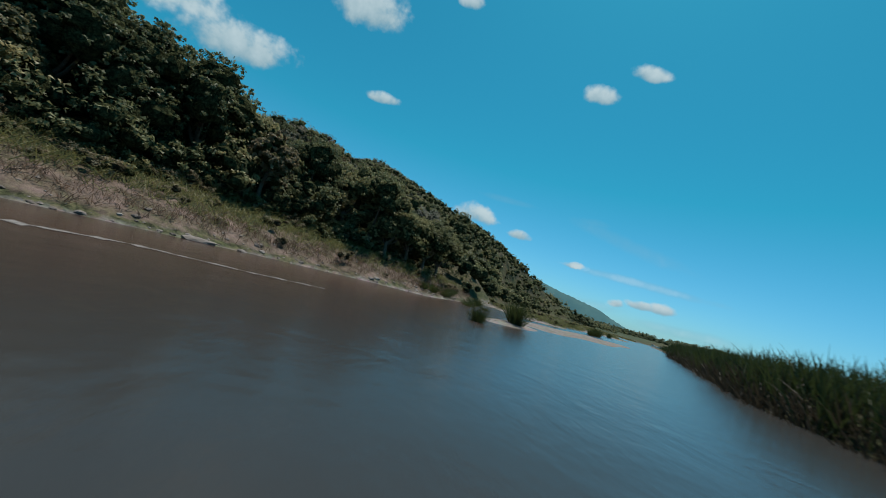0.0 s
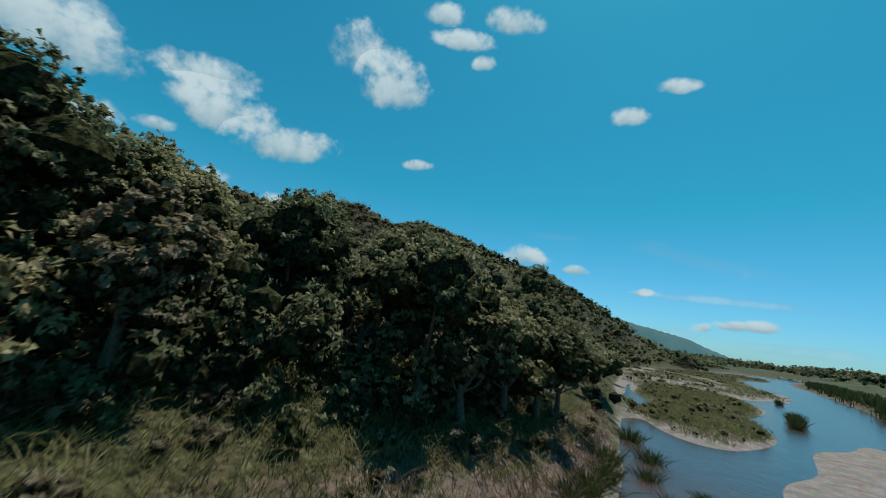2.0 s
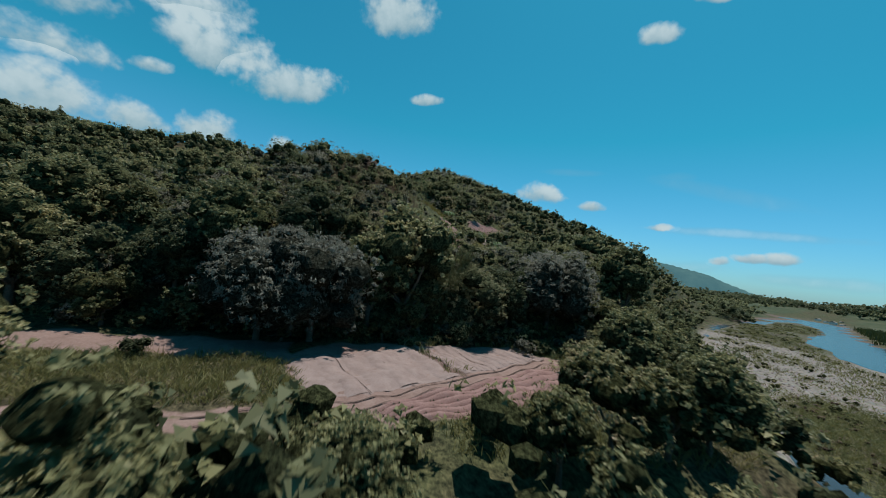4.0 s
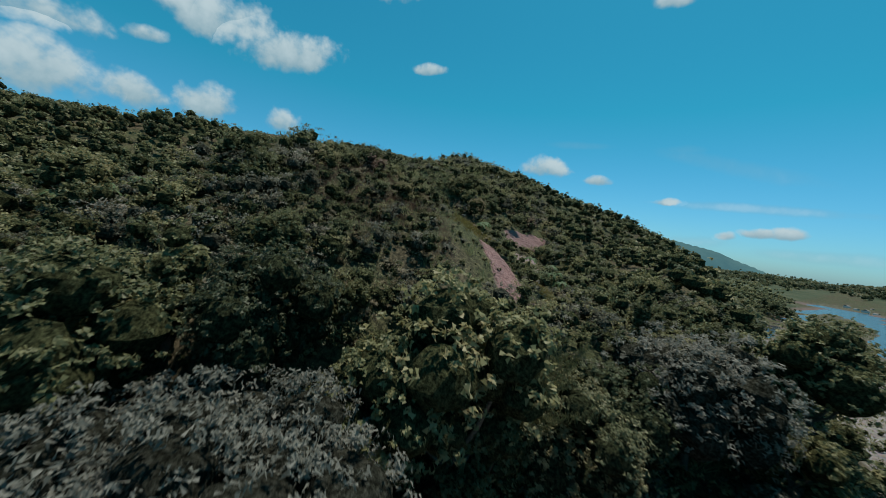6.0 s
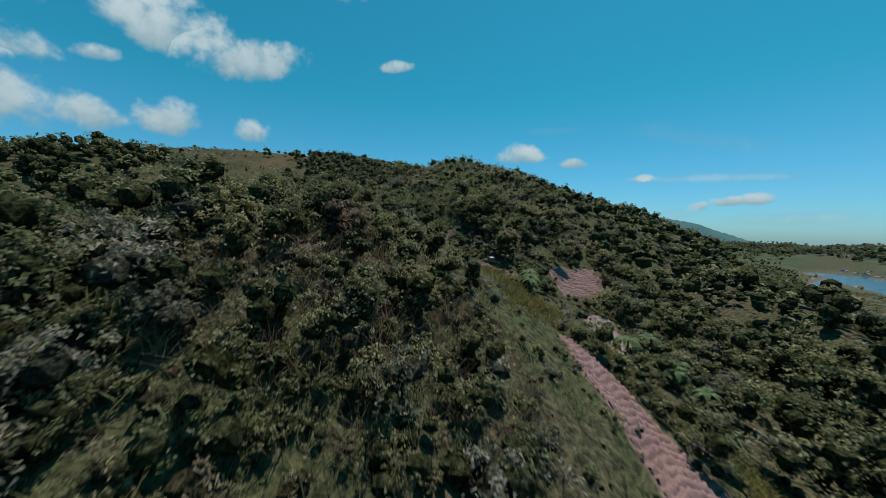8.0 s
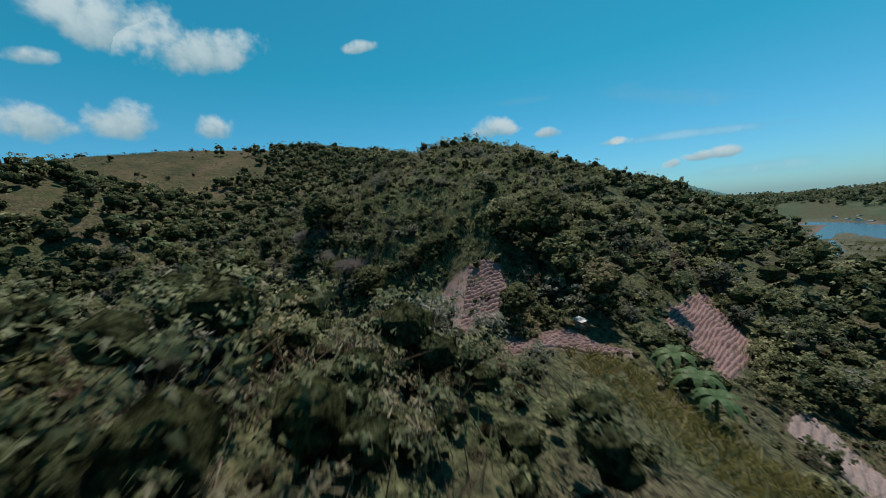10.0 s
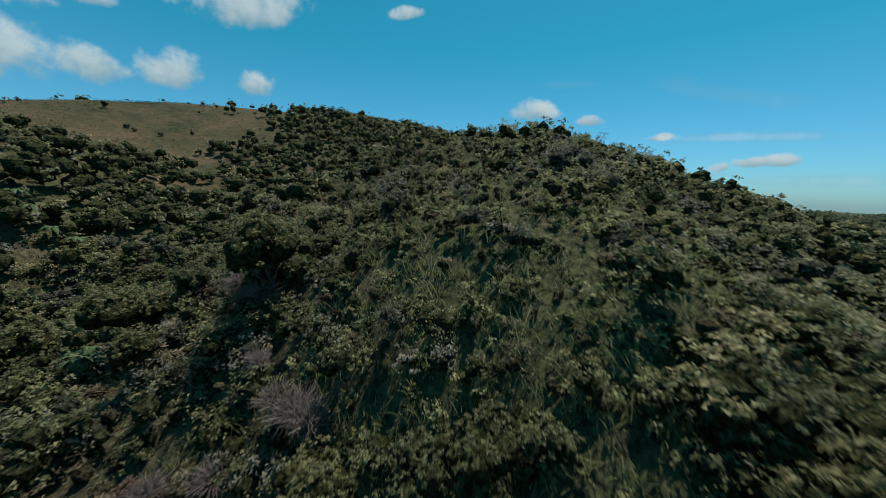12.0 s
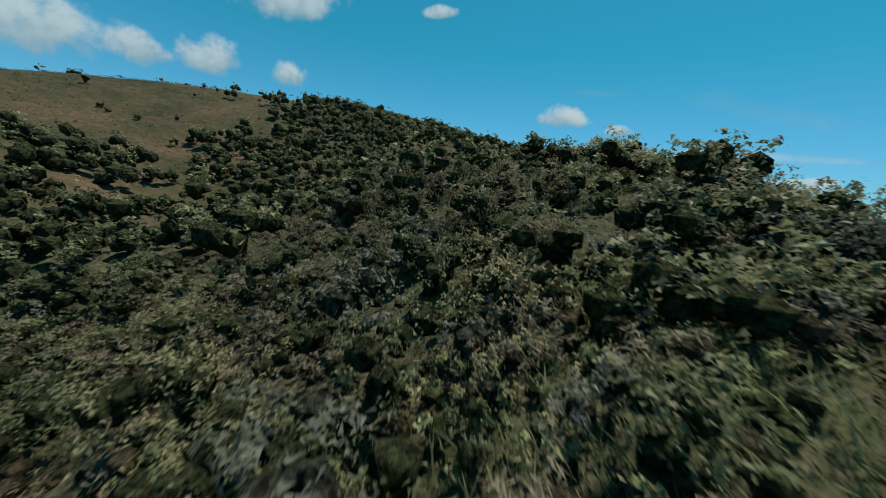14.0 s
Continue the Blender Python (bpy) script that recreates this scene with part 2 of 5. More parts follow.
def ground_material():
    """Grassy earth, bare red soil, pale gravel and wet mud, laid by the cover attributes."""
    m = Mat("ground")
    broad, mid, fine = m.noise(0.09, 3.0), m.noise(0.7, 5.0, 0.65), m.noise(7.0, 5.0, 0.7)
    herb = m.noise(2.2, 6.0, 0.8)
    grass = m.mix(m.ramp(broad, (0.42, 0.0), (0.6, 1.0)),
                  m.ramp(herb, (0.4, (0.012, 0.016, 0.008)), (0.5, (0.046, 0.052, 0.025)), (0.62, (0.092, 0.096, 0.046)), (0.74, (0.14, 0.13, 0.07))),
                  m.ramp(herb, (0.4, (0.016, 0.015, 0.009)), (0.5, (0.056, 0.05, 0.03)), (0.62, (0.108, 0.09, 0.056)), (0.74, (0.16, 0.13, 0.09))))
    brown = m.ramp(m.math("ADD", m.math("MULTIPLY", m.noise(0.045, 5.0, 0.7), 0.6), m.math("MULTIPLY", mid, 0.4)),
                   (0.38, (0.018, 0.024, 0.011)), (0.46, (0.042, 0.043, 0.02)), (0.55, (0.072, 0.055, 0.03)), (0.66, (0.125, 0.08, 0.055)))
    soil = m.ramp(m.math("ADD", m.math("MULTIPLY", mid, 0.5), m.math("MULTIPLY", fine, 0.5)),
                  (0.3, (0.12, 0.078, 0.068)), (0.5, (0.185, 0.128, 0.115)), (0.75, (0.255, 0.19, 0.175)))
    stones = m.n.new("ShaderNodeTexVoronoi")
    stones.inputs["Scale"].default_value = 2.4
    m.l.new(m.pos.outputs["Position"], stones.inputs["Vector"])
    gravel = m.mix(0.6, m.ramp(m.math("ADD", m.math("MULTIPLY", mid, 0.5), m.math("MULTIPLY", fine, 0.5)),
                               (0.32, (0.085, 0.08, 0.068)), (0.5, (0.165, 0.152, 0.142)), (0.68, (0.27, 0.255, 0.245))),
                   m.mix(0.75, stones.outputs["Color"], (0.4, 0.38, 0.36)), "SOFT_LIGHT")
    mud = m.ramp(mid, (0.3, (0.075, 0.055, 0.047)), (0.7, (0.13, 0.1, 0.088)))

    def edge(name, lo=0.35, hi=0.65):
        v = m.math("ADD", m.attr(name), m.math("MULTIPLY", m.math("SUBTRACT", mid, 0.5), 0.7))
        return m.ramp(v, (lo, 0.0), (hi, 1.0))

    col = m.mix(edge("dry"), grass, brown)
    lush = m.ramp(m.math("ADD", m.math("MULTIPLY", m.noise(0.03, 5.0, 0.7), 0.6), m.math("MULTIPLY", herb, 0.4)),
                  (0.36, (0.022, 0.034, 0.018)), (0.48, (0.04, 0.053, 0.028)), (0.58, (0.066, 0.071, 0.042)), (0.7, (0.1, 0.09, 0.065)))
    col = m.mix(edge("lush"), col, lush)
    col = m.mix(edge("gravel"), col, gravel)
    col = m.mix(edge("mud"), col, mud)
    col = m.mix(edge("soil"), col, soil)
    m.set(Base_Color=col, Roughness=0.95, Specular_IOR_Level=0.1)
    return m.bump(m.math("ADD", m.math("MULTIPLY", mid, 1.0), m.math("MULTIPLY", fine, 0.35)), 0.7, 0.25).m


GROUND = ground_material()


def soil_material(name, a, b, c):
    m = Mat(name)
    mid, fine = m.noise(0.9, 5.0, 0.6), m.noise(9.0, 5.0, 0.7)
    v = m.math("ADD", m.math("MULTIPLY", mid, 0.5), m.math("MULTIPLY", fine, 0.5))
    return m.set(Base_Color=m.ramp(v, (0.3, a), (0.5, b), (0.72, c)), Roughness=0.95, Specular_IOR_Level=0.1).bump(fine, 0.8, 0.06).m


SOIL = soil_material("red_soil", (0.125, 0.074, 0.068), (0.195, 0.122, 0.115), (0.27, 0.185, 0.178))
SOIL_PALE = soil_material("pale_soil", (0.145, 0.108, 0.102), (0.205, 0.158, 0.15), (0.265, 0.215, 0.205))
SOIL_DARK = soil_material("dark_soil", (0.05, 0.036, 0.032), (0.085, 0.06, 0.053), (0.13, 0.094, 0.085))


def water_material():
    m = Mat("river_water")
    swell, chop, fine = m.noise(0.5, 3.0, 0.5, dist=1.0), m.noise(2.6, 4.0, 0.6, dist=0.6), m.noise(11.0, 3.0, 0.6)
    silt = m.ramp(m.math("ADD", m.attr("silt"), m.math("MULTIPLY", m.math("SUBTRACT", m.noise(0.12, 4.0), 0.5), 0.8)),
                  (0.1, (0.030, 0.029, 0.028)), (0.4, (0.038, 0.030, 0.027)), (0.85, (0.046, 0.029, 0.024)))
    h = m.math("ADD", m.math("ADD", m.math("MULTIPLY", swell, 1.0), m.math("MULTIPLY", chop, 0.35)), m.math("MULTIPLY", fine, 0.08))
    m.set(Base_Color=silt, Roughness=0.2, IOR=1.33, Specular_IOR_Level=0.5)
    return m.bump(h, 0.32, 0.1).m


WATER = water_material()


def stone_material():
    m = Mat("stone")
    v = m.math("ADD", m.math("MULTIPLY", m.noise(1.5, 5.0), 0.6), m.math("MULTIPLY", m.object_random(), 0.4))
    return m.set(Base_Color=m.ramp(v, (0.25, (0.07, 0.06, 0.054)), (0.5, (0.135, 0.115, 0.105)), (0.8, (0.26, 0.235, 0.22))), Roughness=0.9).bump(m.noise(8.0, 6.0, 0.7), 0.6, 0.05).m


STONE = stone_material()


def plain(name, a, b, rough=0.8, scale=4.0):
    m = Mat(name)
    v = m.noise(scale, 5.0, 0.6)
    return m.set(Base_Color=m.ramp(v, (0.3, a), (0.7, b)), Roughness=rough).bump(v, 0.3, 0.03).m


ROOF_GREY = plain("grey_roof", (0.12, 0.11, 0.1), (0.2, 0.18, 0.17))
ROOF = plain("pale_sheet_roof", (0.42, 0.38, 0.36), (0.6, 0.56, 0.54), 0.6)
TIMBER = plain("weathered_timber", (0.10, 0.08, 0.06), (0.22, 0.18, 0.14))
WHITEWASH = plain("white_wall", (0.6, 0.6, 0.58), (0.78, 0.78, 0.76))
FOAM = plain("foam", (0.07, 0.062, 0.058), (0.23, 0.215, 0.205), 0.6, 5.0)


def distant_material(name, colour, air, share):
    """Woods kilometres away; the air's blue haze is painted in as a glow."""
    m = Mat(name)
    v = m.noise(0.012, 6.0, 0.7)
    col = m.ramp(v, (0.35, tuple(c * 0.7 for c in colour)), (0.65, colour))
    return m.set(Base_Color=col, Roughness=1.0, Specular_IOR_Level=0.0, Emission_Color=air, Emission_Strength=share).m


# the blue haze of distance is emission in these two materials
BLUE_HILL = distant_material("hazed_wood", (0.05, 0.07, 0.05), (0.028, 0.115, 0.165), 0.75)
BLUE_RIDGE = distant_material("hazed_ridge", (0.04, 0.06, 0.05), (0.025, 0.115, 0.165), 0.75)

# ---- the lie of the land ----
SHORE = [(-400, -140), (-60, -14), (-20, 12), (-9, 22), (-3, 26.5), (6, 32), (13, 35), (20.5, 42.5), (38.5, 66), (54, 86), (106, 146), (176, 206), (258, 256), (700, 520), (2600, 1700)]
FAR_BANK = [(-400, -330), (-30, -42), (6, -10), (22, 5), (30, 15), (48, 28), (76, 49), (116, 80), (160, 108), (293, 207), (700, 470), (2600, 1650)]


def inland(line, x, y):
    """Metres from a line of the plan, positive on its left-hand side."""
    x, y = np.asarray(x, float), np.asarray(y, float)
    best, sign = np.full(x.shape, 1e9), np.zeros(x.shape)
    for (ax, ay), (bx, by) in zip(line, line[1:]):
        dx, dy = bx - ax, by - ay
        t = np.clip(((x - ax) * dx + (y - ay) * dy) / (dx * dx + dy * dy), 0, 1)
        ox, oy = x - ax - t * dx, y - ay - t * dy
        d = np.hypot(ox, oy)
        sign = np.where(d < best, np.where(dx * oy - dy * ox > 0, 1.0, -1.0), sign)
        best = np.minimum(d, best)
    return best * sign


def smooth(a, b, v):
    t = np.clip((v - a) / (b - a), 0, 1)
    return t * t * (3 - 2 * t)


def hump(x, y, cx, cy, sx, sy, turn=0.0):
    c, s = math.cos(radians(turn)), math.sin(radians(turn))
    u, v = (x - cx) * c + (y - cy) * s, (y - cy) * c - (x - cx) * s
    return np.exp(-0.5 * ((u / sx) ** 2 + (v / sy) ** 2))


# heights of broad swells every 80 m, of spurs and gullies every 24 m, and of the hollow by the hill plots every 12 m
SWELLS = [[5.5, -5.0, -3.2, 2.7, -0.5, 1.5], [13.6, 15.4, 17.7, 14.1, 8.7, 0.9], [6.7, 23.4, -11.3, 12.6, 17.4, 0.8], [2.2, 28.2, 32.4, 26.1, 12.5, 12.8], [7.5, 17.9, 23.4, 23.3, 19.7, 10.1]]
SPURS = [[1.1, 0.7, -3.4, -6.1, 5.0, 8.5, 1.7, 0.1, 0.0], [1.1, -2.9, 5.5, 0.8, -7.5, 7.1, 3.1, 0.3, 0.0], [0.2, -1.8, 7.5, 3.2, -7.6, 2.2, 1.4, 0.1, -0.0], [-0.6, -4.7, -4.6, -0.2, -1.6, -4.0, -7.6, -4.3, -1.0], [2.1, -8.8, -5.3, 4.3, 2.0, 3.6, 3.0, -0.6, -3.4], [9.5, -1.2, 0.4, 4.7, 2.0, -1.7, -3.6, 3.1, -3.9], [4.8, -4.0, -2.6, -2.0, 1.9, 7.4, -1.2, 3.3, 0.6]]
HOLLOW = [[0.4, 0.2, -1.7, -0.4], [-3.8, -11.1, -0.4, 2.7], [-0.7, -0.3, 7.0, -0.1], [2.0, 2.4, -2.1, 2.0]]
FIELD_LEVEL = 6.4
FIELD_BACK = [(-40, 84.0), (-8, 86.0), (3, 88.5), (10, 90.5), (22, 91.5), (30, 90.0)]
# gravel bars in the river: middle, half length, half width, direction, top
BARS = [(87, 110, 34, 8.0, 49, 2.0), (162, 166, 50, 17, 40, 1.9), (43, 43.5, 36, 6.0, 28, 1.25), (19, 27.6, 7.5, 2.4, 33, 1.3), (48, 62, 13, 5.5, 42, 2.2), (72, 86, 22, 9.0, 42, 2.2), (124, 131, 44, 20, 40, 2.0), (300, 250, 80, 12, 34, 1.9), (212, 203, 60, 13, 38, 1.9)]


def height(x, y):
    x, y = np.asarray(x, float), np.asarray(y, float)
    d, r = inland(SHORE, x, y), -inland(FAR_BANK, x, y)
    z = -1.0 + 3.0 * smooth(-2.5, 5, d) + 2.0 * smooth(5, 35, d) + 1.9 * smooth(2, 13, d) * smooth(30, 15, x) * smooth(72, 55, y)
    k = np.clip((d - 5) / (40 - 17 * smooth(75, 100, y)), 0, 1)
    k = k * k * (3 - 2 * k)
    h = 0
    for rows, ys_of, xs_of, wide in ((SWELLS, (90, 170, 250, 330, 420), (-220, -140, -60, 20, 100, 180), 62),
                                     (SPURS, range(84, 229, 24), range(-60, 133, 24), 19), (HOLLOW, range(138, 175, 12), range(-14, 23, 12), 9)):
        for row, cy in zip(rows, ys_of):
            for a, cx in zip(row, xs_of):
                h = h + a * hump(x, y, cx, cy, wide, wide)
    h = h - 3.0 * hump(x, y, 74, 206, 28, 16)
    z = z + h * k
    back = np.interp(x, [p[0] for p in FIELD_BACK], [p[1] for p in FIELD_BACK])
    flat = smooth(back + 10, back + 3, y) * smooth(58, 68, y) * smooth(-60, -45, x) * smooth(42, 30, x)
    z = z + (FIELD_LEVEL - z) * flat
    bar = 0
    for cx, cy, l, w, turn, top in BARS:
        bar = np.maximum(bar, top * hump(x, y, cx, cy, l, w, turn))
    ragged = 0.12 * np.sin((x + y) * 0.11 + 2 * np.sin(y * 0.05)) * np.sin((y - x) * 0.23 + 1.5 * np.sin(x * 0.07))
    z = z + np.where(bar > 0.1, np.minimum(bar, 1.6) + ragged * smooth(0.3, 1.0, bar), 0) * smooth(2.0, -1.5, d)
    z = z + 2.6 * smooth(0, 3.5, r) + 0.8 * smooth(10, 60, r)
    far = smooth(250, 600, np.hypot(x, y - 100))
    z = z + far * (20 * hump(x, y, 985, 1260, 270, 300) + 16 * hump(x, y, 900, 520, 190, 90, 30) + 18 * hump(x, y, 1700, 800, 420, 200, 25))
    z = z + far * (60 * hump(x, y, -1250, 1900, 620, 420))
    lump = 0.25 * np.sin(x * 0.9 + 1.3 * np.sin(y * 0.43)) * np.sin(y * 0.77 + np.sin(x * 0.31))
    return z + lump * smooth(2, 14, np.maximum(d, r))


def tall(x, y):
    return float(height(x, y))


def axis(lo, hi, step, far, grow=1.16):
    def out(v, way):
        s, got = step, []
        while abs(v) < far:
            s *= grow
            v += way * s
            got.append(v)
        return got
    return np.array(out(lo, -1)[::-1] + list(np.arange(lo, hi + 1e-6, step)) + out(hi, 1))


def mesh_of(name, co, faces, material, smooth_faces=False, second=None, since=0):
    """A mesh from arrays: co (n, 3), faces (m, 3 or 4). From face number since on it takes the second material."""
    me = bpy.data.meshes.new(name)
    co, faces = np.asarray(co, np.float32), np.asarray(faces, np.int32)
    k = faces.shape[1]
    me.vertices.add(len(co)), me.loops.add(faces.size), me.polygons.add(len(faces))
    me.vertices.foreach_set("co", co.ravel())
    me.loops.foreach_set("vertex_index", faces.ravel())
    me.polygons.foreach_set("loop_start", np.arange(0, faces.size, k, dtype=np.int32))
    me.polygons.foreach_set("use_smooth", np.full(len(faces), smooth_faces))
    me.update(calc_edges=True)
    me.materials.append(material)
    if second:
        me.materials.append(second)
        me.polygons.foreach_set("material_index", (np.arange(len(faces)) >= since).astype(np.int32))
    return me


def grid_mesh(name, X, Y, Z, material):
    n, m = X.shape
    i = (np.arange(n - 1)[:, None] * m + np.arange(m - 1)[None]).ravel()
    return mesh_of(name, np.stack([X, Y, Z], -1).reshape(-1, 3), np.stack([i, i + 1, i + m + 1, i + m], 1), material, True)


def cover(me, name, values):
    a = me.attributes.new(name, "FLOAT", "POINT")
    a.data.foreach_set("value", np.asarray(values, np.float32).ravel())


def in_quad(x, y, quad, soft=0.8):
    """1 inside a convex four-sided plot, 0 outside, with a soft rim."""
    k = np.ones(np.shape(x))
    cx, cy = np.mean([p[0] for p in quad]), np.mean([p[1] for p in quad])
    for (ax, ay), (bx, by) in zip(quad, quad[1:] + quad[:1]):
        dx, dy = bx - ax, by - ay
        s = 1.0 if dx * (cy - ay) - dy * (cx - ax) > 0 else -1.0
        k = np.minimum(k, smooth(-soft, soft, s * (dx * (y - ay) - dy * (x - ax)) / math.hypot(dx, dy)))
    return k


PLOT_GRASS = [(-30, 77.2), (-6, 80.4), (-1.3, 71.0), (-30, 68.9)]
PLOT_PALE = [(-5.8, 80.8), (6.8, 88.6), (11.1, 78.4), (-1.1, 71.2)]
PLOT_ROWS = [(7.0, 88.8), (20.5, 91.8), (24.0, 87.6), (11.4, 78.7)]
PLOT_RIDGES = [(2.4, 71.0), (25.0, 85.8), (23.5, 77.2), (4.5, 68.4)]
PLOT_TOP = [(10.7, 150.8), (13.3, 149.0), (11.2, 141.2), (5.8, 142.2)]
PLOT_SIDE = [(0.3, 154.0), (8.6, 149.7), (6.2, 143.0), (1.0, 146.5)]
PLOT_NEAR = [(8.6, 139.4), (14.2, 139.4), (17.5, 136.8), (8.0, 137.0)]
PLOT_SLOPE = [(13.4, 120.0), (16.2, 121.4), (19.4, 107.5), (13.2, 106.0)]
PLOT_UPPER = [(24.5, 141.5), (38.5, 149.0), (34.5, 140.6), (24.0, 135.5)]
PLOT_MIDDLE = [(24.2, 132.5), (29.5, 134.6), (27.0, 126.6), (21.4, 123.6)]
PLOT_JOIN = [(6.0, 150.8), (11.0, 150.8), (9.0, 139.6), (2.6, 141.4)]
PLOT_BACK = [(-5.8, 81.0), (-1.9, 86.8), (11.0, 92.0), (7.0, 88.8)]
SOILED = [PLOT_JOIN, PLOT_BACK, PLOT_MIDDLE, PLOT_PALE, PLOT_ROWS, PLOT_RIDGES, PLOT_TOP, PLOT_SIDE, PLOT_NEAR, PLOT_SLOPE, PLOT_UPPER]
STRIP_BARE = [(-34, 83.2), (-6, 86.2), (-5.6, 80.6), (-34, 77.4)]
TRACK = [(-30, 68.0), (-7.8, 68.4), (-1.0, 70.4), (2.0, 71.7), (11.6, 77.9), (23.9, 87.0)]
GRASS_STRIP = [(12.2, 137.5), (15.5, 136.0), (19.8, 126.0), (9.5, 119.0)]
WEED_STRIP = [(18.8, 124.0), (21.5, 125.0), (25.0, 110.0), (20.8, 108.0)]


def near_track(x, y):
    return np.abs(inland(TRACK, x, y))


xs, ys = axis(-75, 120, 1.0, 3200), axis(-30, 215, 1.0, 3200)
GX, GY = np.meshgrid(xs, ys)
GZ = height(GX, GY)
ground = new("ground", grid_mesh("ground", GX, GY, GZ, GROUND))
tagged(ground, "river valley ground of grassy earth, red soil and pale gravel", "ground", kind="structure")
shore_d, bank_r = inland(SHORE, GX, GY), -inland(FAR_BANK, GX, GY)
soil = np.zeros(GX.shape)
for q in SOILED + [STRIP_BARE]:
    soil = np.maximum(soil, in_quad(GX, GY, q))
soil = np.maximum(soil, smooth(1.6, 0.9, near_track(GX, GY)))
cover(ground.data, "soil", np.maximum(np.maximum(soil, 0.62 * hump(GX, GY, -25, 197, 2.2, 3.2)), 0.48 * smooth(7, 3, shore_d) * smooth(0, 1, shore_d) * smooth(40, 20, GX)))
cover(ground.data, "lush", np.maximum(smooth(3, 12, bank_r), smooth(200, 260, GX) * smooth(1, 6, shore_d)))
channel = smooth(1.5, -1.0, shore_d) * smooth(1.0, -1.0, bank_r)
cover(ground.data, "gravel", np.maximum(channel * (1 - 0.75 * smooth(0.35, 0.7, hump(GX, GY, 60, 74, 28, 9, 42))) * (1 - 0.4 * smooth(0.5, 0.9, GZ)) * (1 - 0.6 * smooth(130, 170, GX)), 0.32 * smooth(3.5, 0.5, shore_d) * smooth(-1, 0.5, shore_d)))
cover(ground.data, "mud", channel * smooth(0.0, -0.12, GZ))
hill_dry = np.maximum(1.1 * hump(GX, GY, -91, 269, 49, 56), 0.8 * hump(GX, GY, 42, 277, 27, 22))
cover(ground.data, "dry", np.clip(1.3 * hill_dry + 0.4 * smooth(14, 5, shore_d) * smooth(0, 3, shore_d) + 0.5 * in_quad(GX, GY, GRASS_STRIP, 2), 0, 1))

wx, wy = axis(-60, 260, 4.0, 2600, 1.3), axis(-60, 260, 4.0, 2600, 1.3)
WX, WY = np.meshgrid(wx, wy)
water = new("water", grid_mesh("water", WX, WY, 0 * WX, WATER))
tagged(water, "shallow brown river water reflecting the blue sky", "river", kind="structure")
cover(water.data, "silt", np.clip(1.15 - np.abs(inland(SHORE, WX, WY)) / 17, 0, 1) * smooth(42, 10, WX))


# ---- hills at the rim of the valley ----
def rim(name, reach, depth, profile, foot, material, label):
    """A long hill reach metres away, whose crest stands at the angles of the profile: azimuth, elevation in degrees."""
    az = np.linspace(profile[0][0], profile[-1][0], 90)
    el = np.interp(az, [p[0] for p in profile], [p[1] for p in profile]) + 0.05 * np.sin(az * 7.3) + 0.04 * np.sin(az * 17.1 + 1)
    t = np.linspace(-1, 1, 15)
    A, T = np.meshgrid(np.radians(az), t)
    R = reach + depth * T * (1 - 0.2 * np.sin(A * 60))
    crest = 30 + reach * np.tan(np.radians(el))
    Z = foot + (crest[None] - foot) * np.cos(T * math.pi / 2) ** 1.3 * (1 + 0.03 * np.sin(A * 160 + 5 * T))
    ob = new(name, grid_mesh(name, R * np.sin(A), 90 + R * np.cos(A), np.where(np.abs(T) < 0.1, crest[None], Z), material))
    return tagged(ob, label, "hill", kind="structure")


rim("backdrop_mountain", 2300, 350, [(30, 5.0), (38, 4.0), (43.5, 2.9), (46.5, 2.4), (48.5, 1.85), (50.4, 1.1), (52.2, 0.4), (54.2, -0.25), (57, -0.55), (60, -0.9), (66, -1.3)], -35, BLUE_HILL, "wooded mountain slope beyond the valley, blue haze painted in")
rim("backdrop_ridge", 2400, 350, [(-75, 4.6), (-60, 5.0), (-48, 5.6), (-43.5, 6.0), (-39.8, 6.7), (-35.9, 7.5), (-31.4, 7.7), (-22, 6.0)], -35, BLUE_RIDGE, "long mountain ridge far behind the dry hill, blue haze painted in")

# ---- plants: how they are made ----
RNG = np.random.default_rng(7)


def unit(v):
    return v / (np.linalg.norm(v, axis=-1, keepdims=True) + 1e-9)


def leaf_blades(P, N, length, width, rng, droop=0.25, fold=0.15):
    """Pointed leaves at P that face along N: a triangle each."""
    n = len(P)
    t = np.cross(N, unit(rng.normal(size=(n, 3))))
    t = unit(t + np.array([0, 0, -droop]))
    b = unit(np.cross(N, t))
    L, W = np.reshape(length, (-1, 1)) * 0.5, np.reshape(width, (-1, 1)) * 0.5
    lift = N * (W * fold * 2)
    co = np.stack([P - t * L + b * W, P + t * L - lift, P - t * L - b * W], 1).reshape(-1, 3)
    return co, np.arange(3 * n).reshape(n, 3)


def grass_blades(P, tip, width, rng):
    """Blades from P that lean over to P + tip, each of a lower and an upper face."""
    n = len(P)
    side = unit(np.cross(tip, rng.normal(size=(n, 3)))) * np.reshape(width, (-1, 1)) * 0.5
    mid = P + tip * 0.55 + np.array([0, 0, 0.08]) * np.linalg.norm(tip, axis=1, keepdims=True)
    co = np.stack([P - side, P + side, mid + side * 0.8, mid - side * 0.8, P + tip + side * 0.15, P + tip - side * 0.15], 1).reshape(-1, 3)
    i = np.arange(n)[:, None] * 6
    return co, np.concatenate([i + [0, 1, 2, 3], i + [3, 2, 4, 5]], 0)


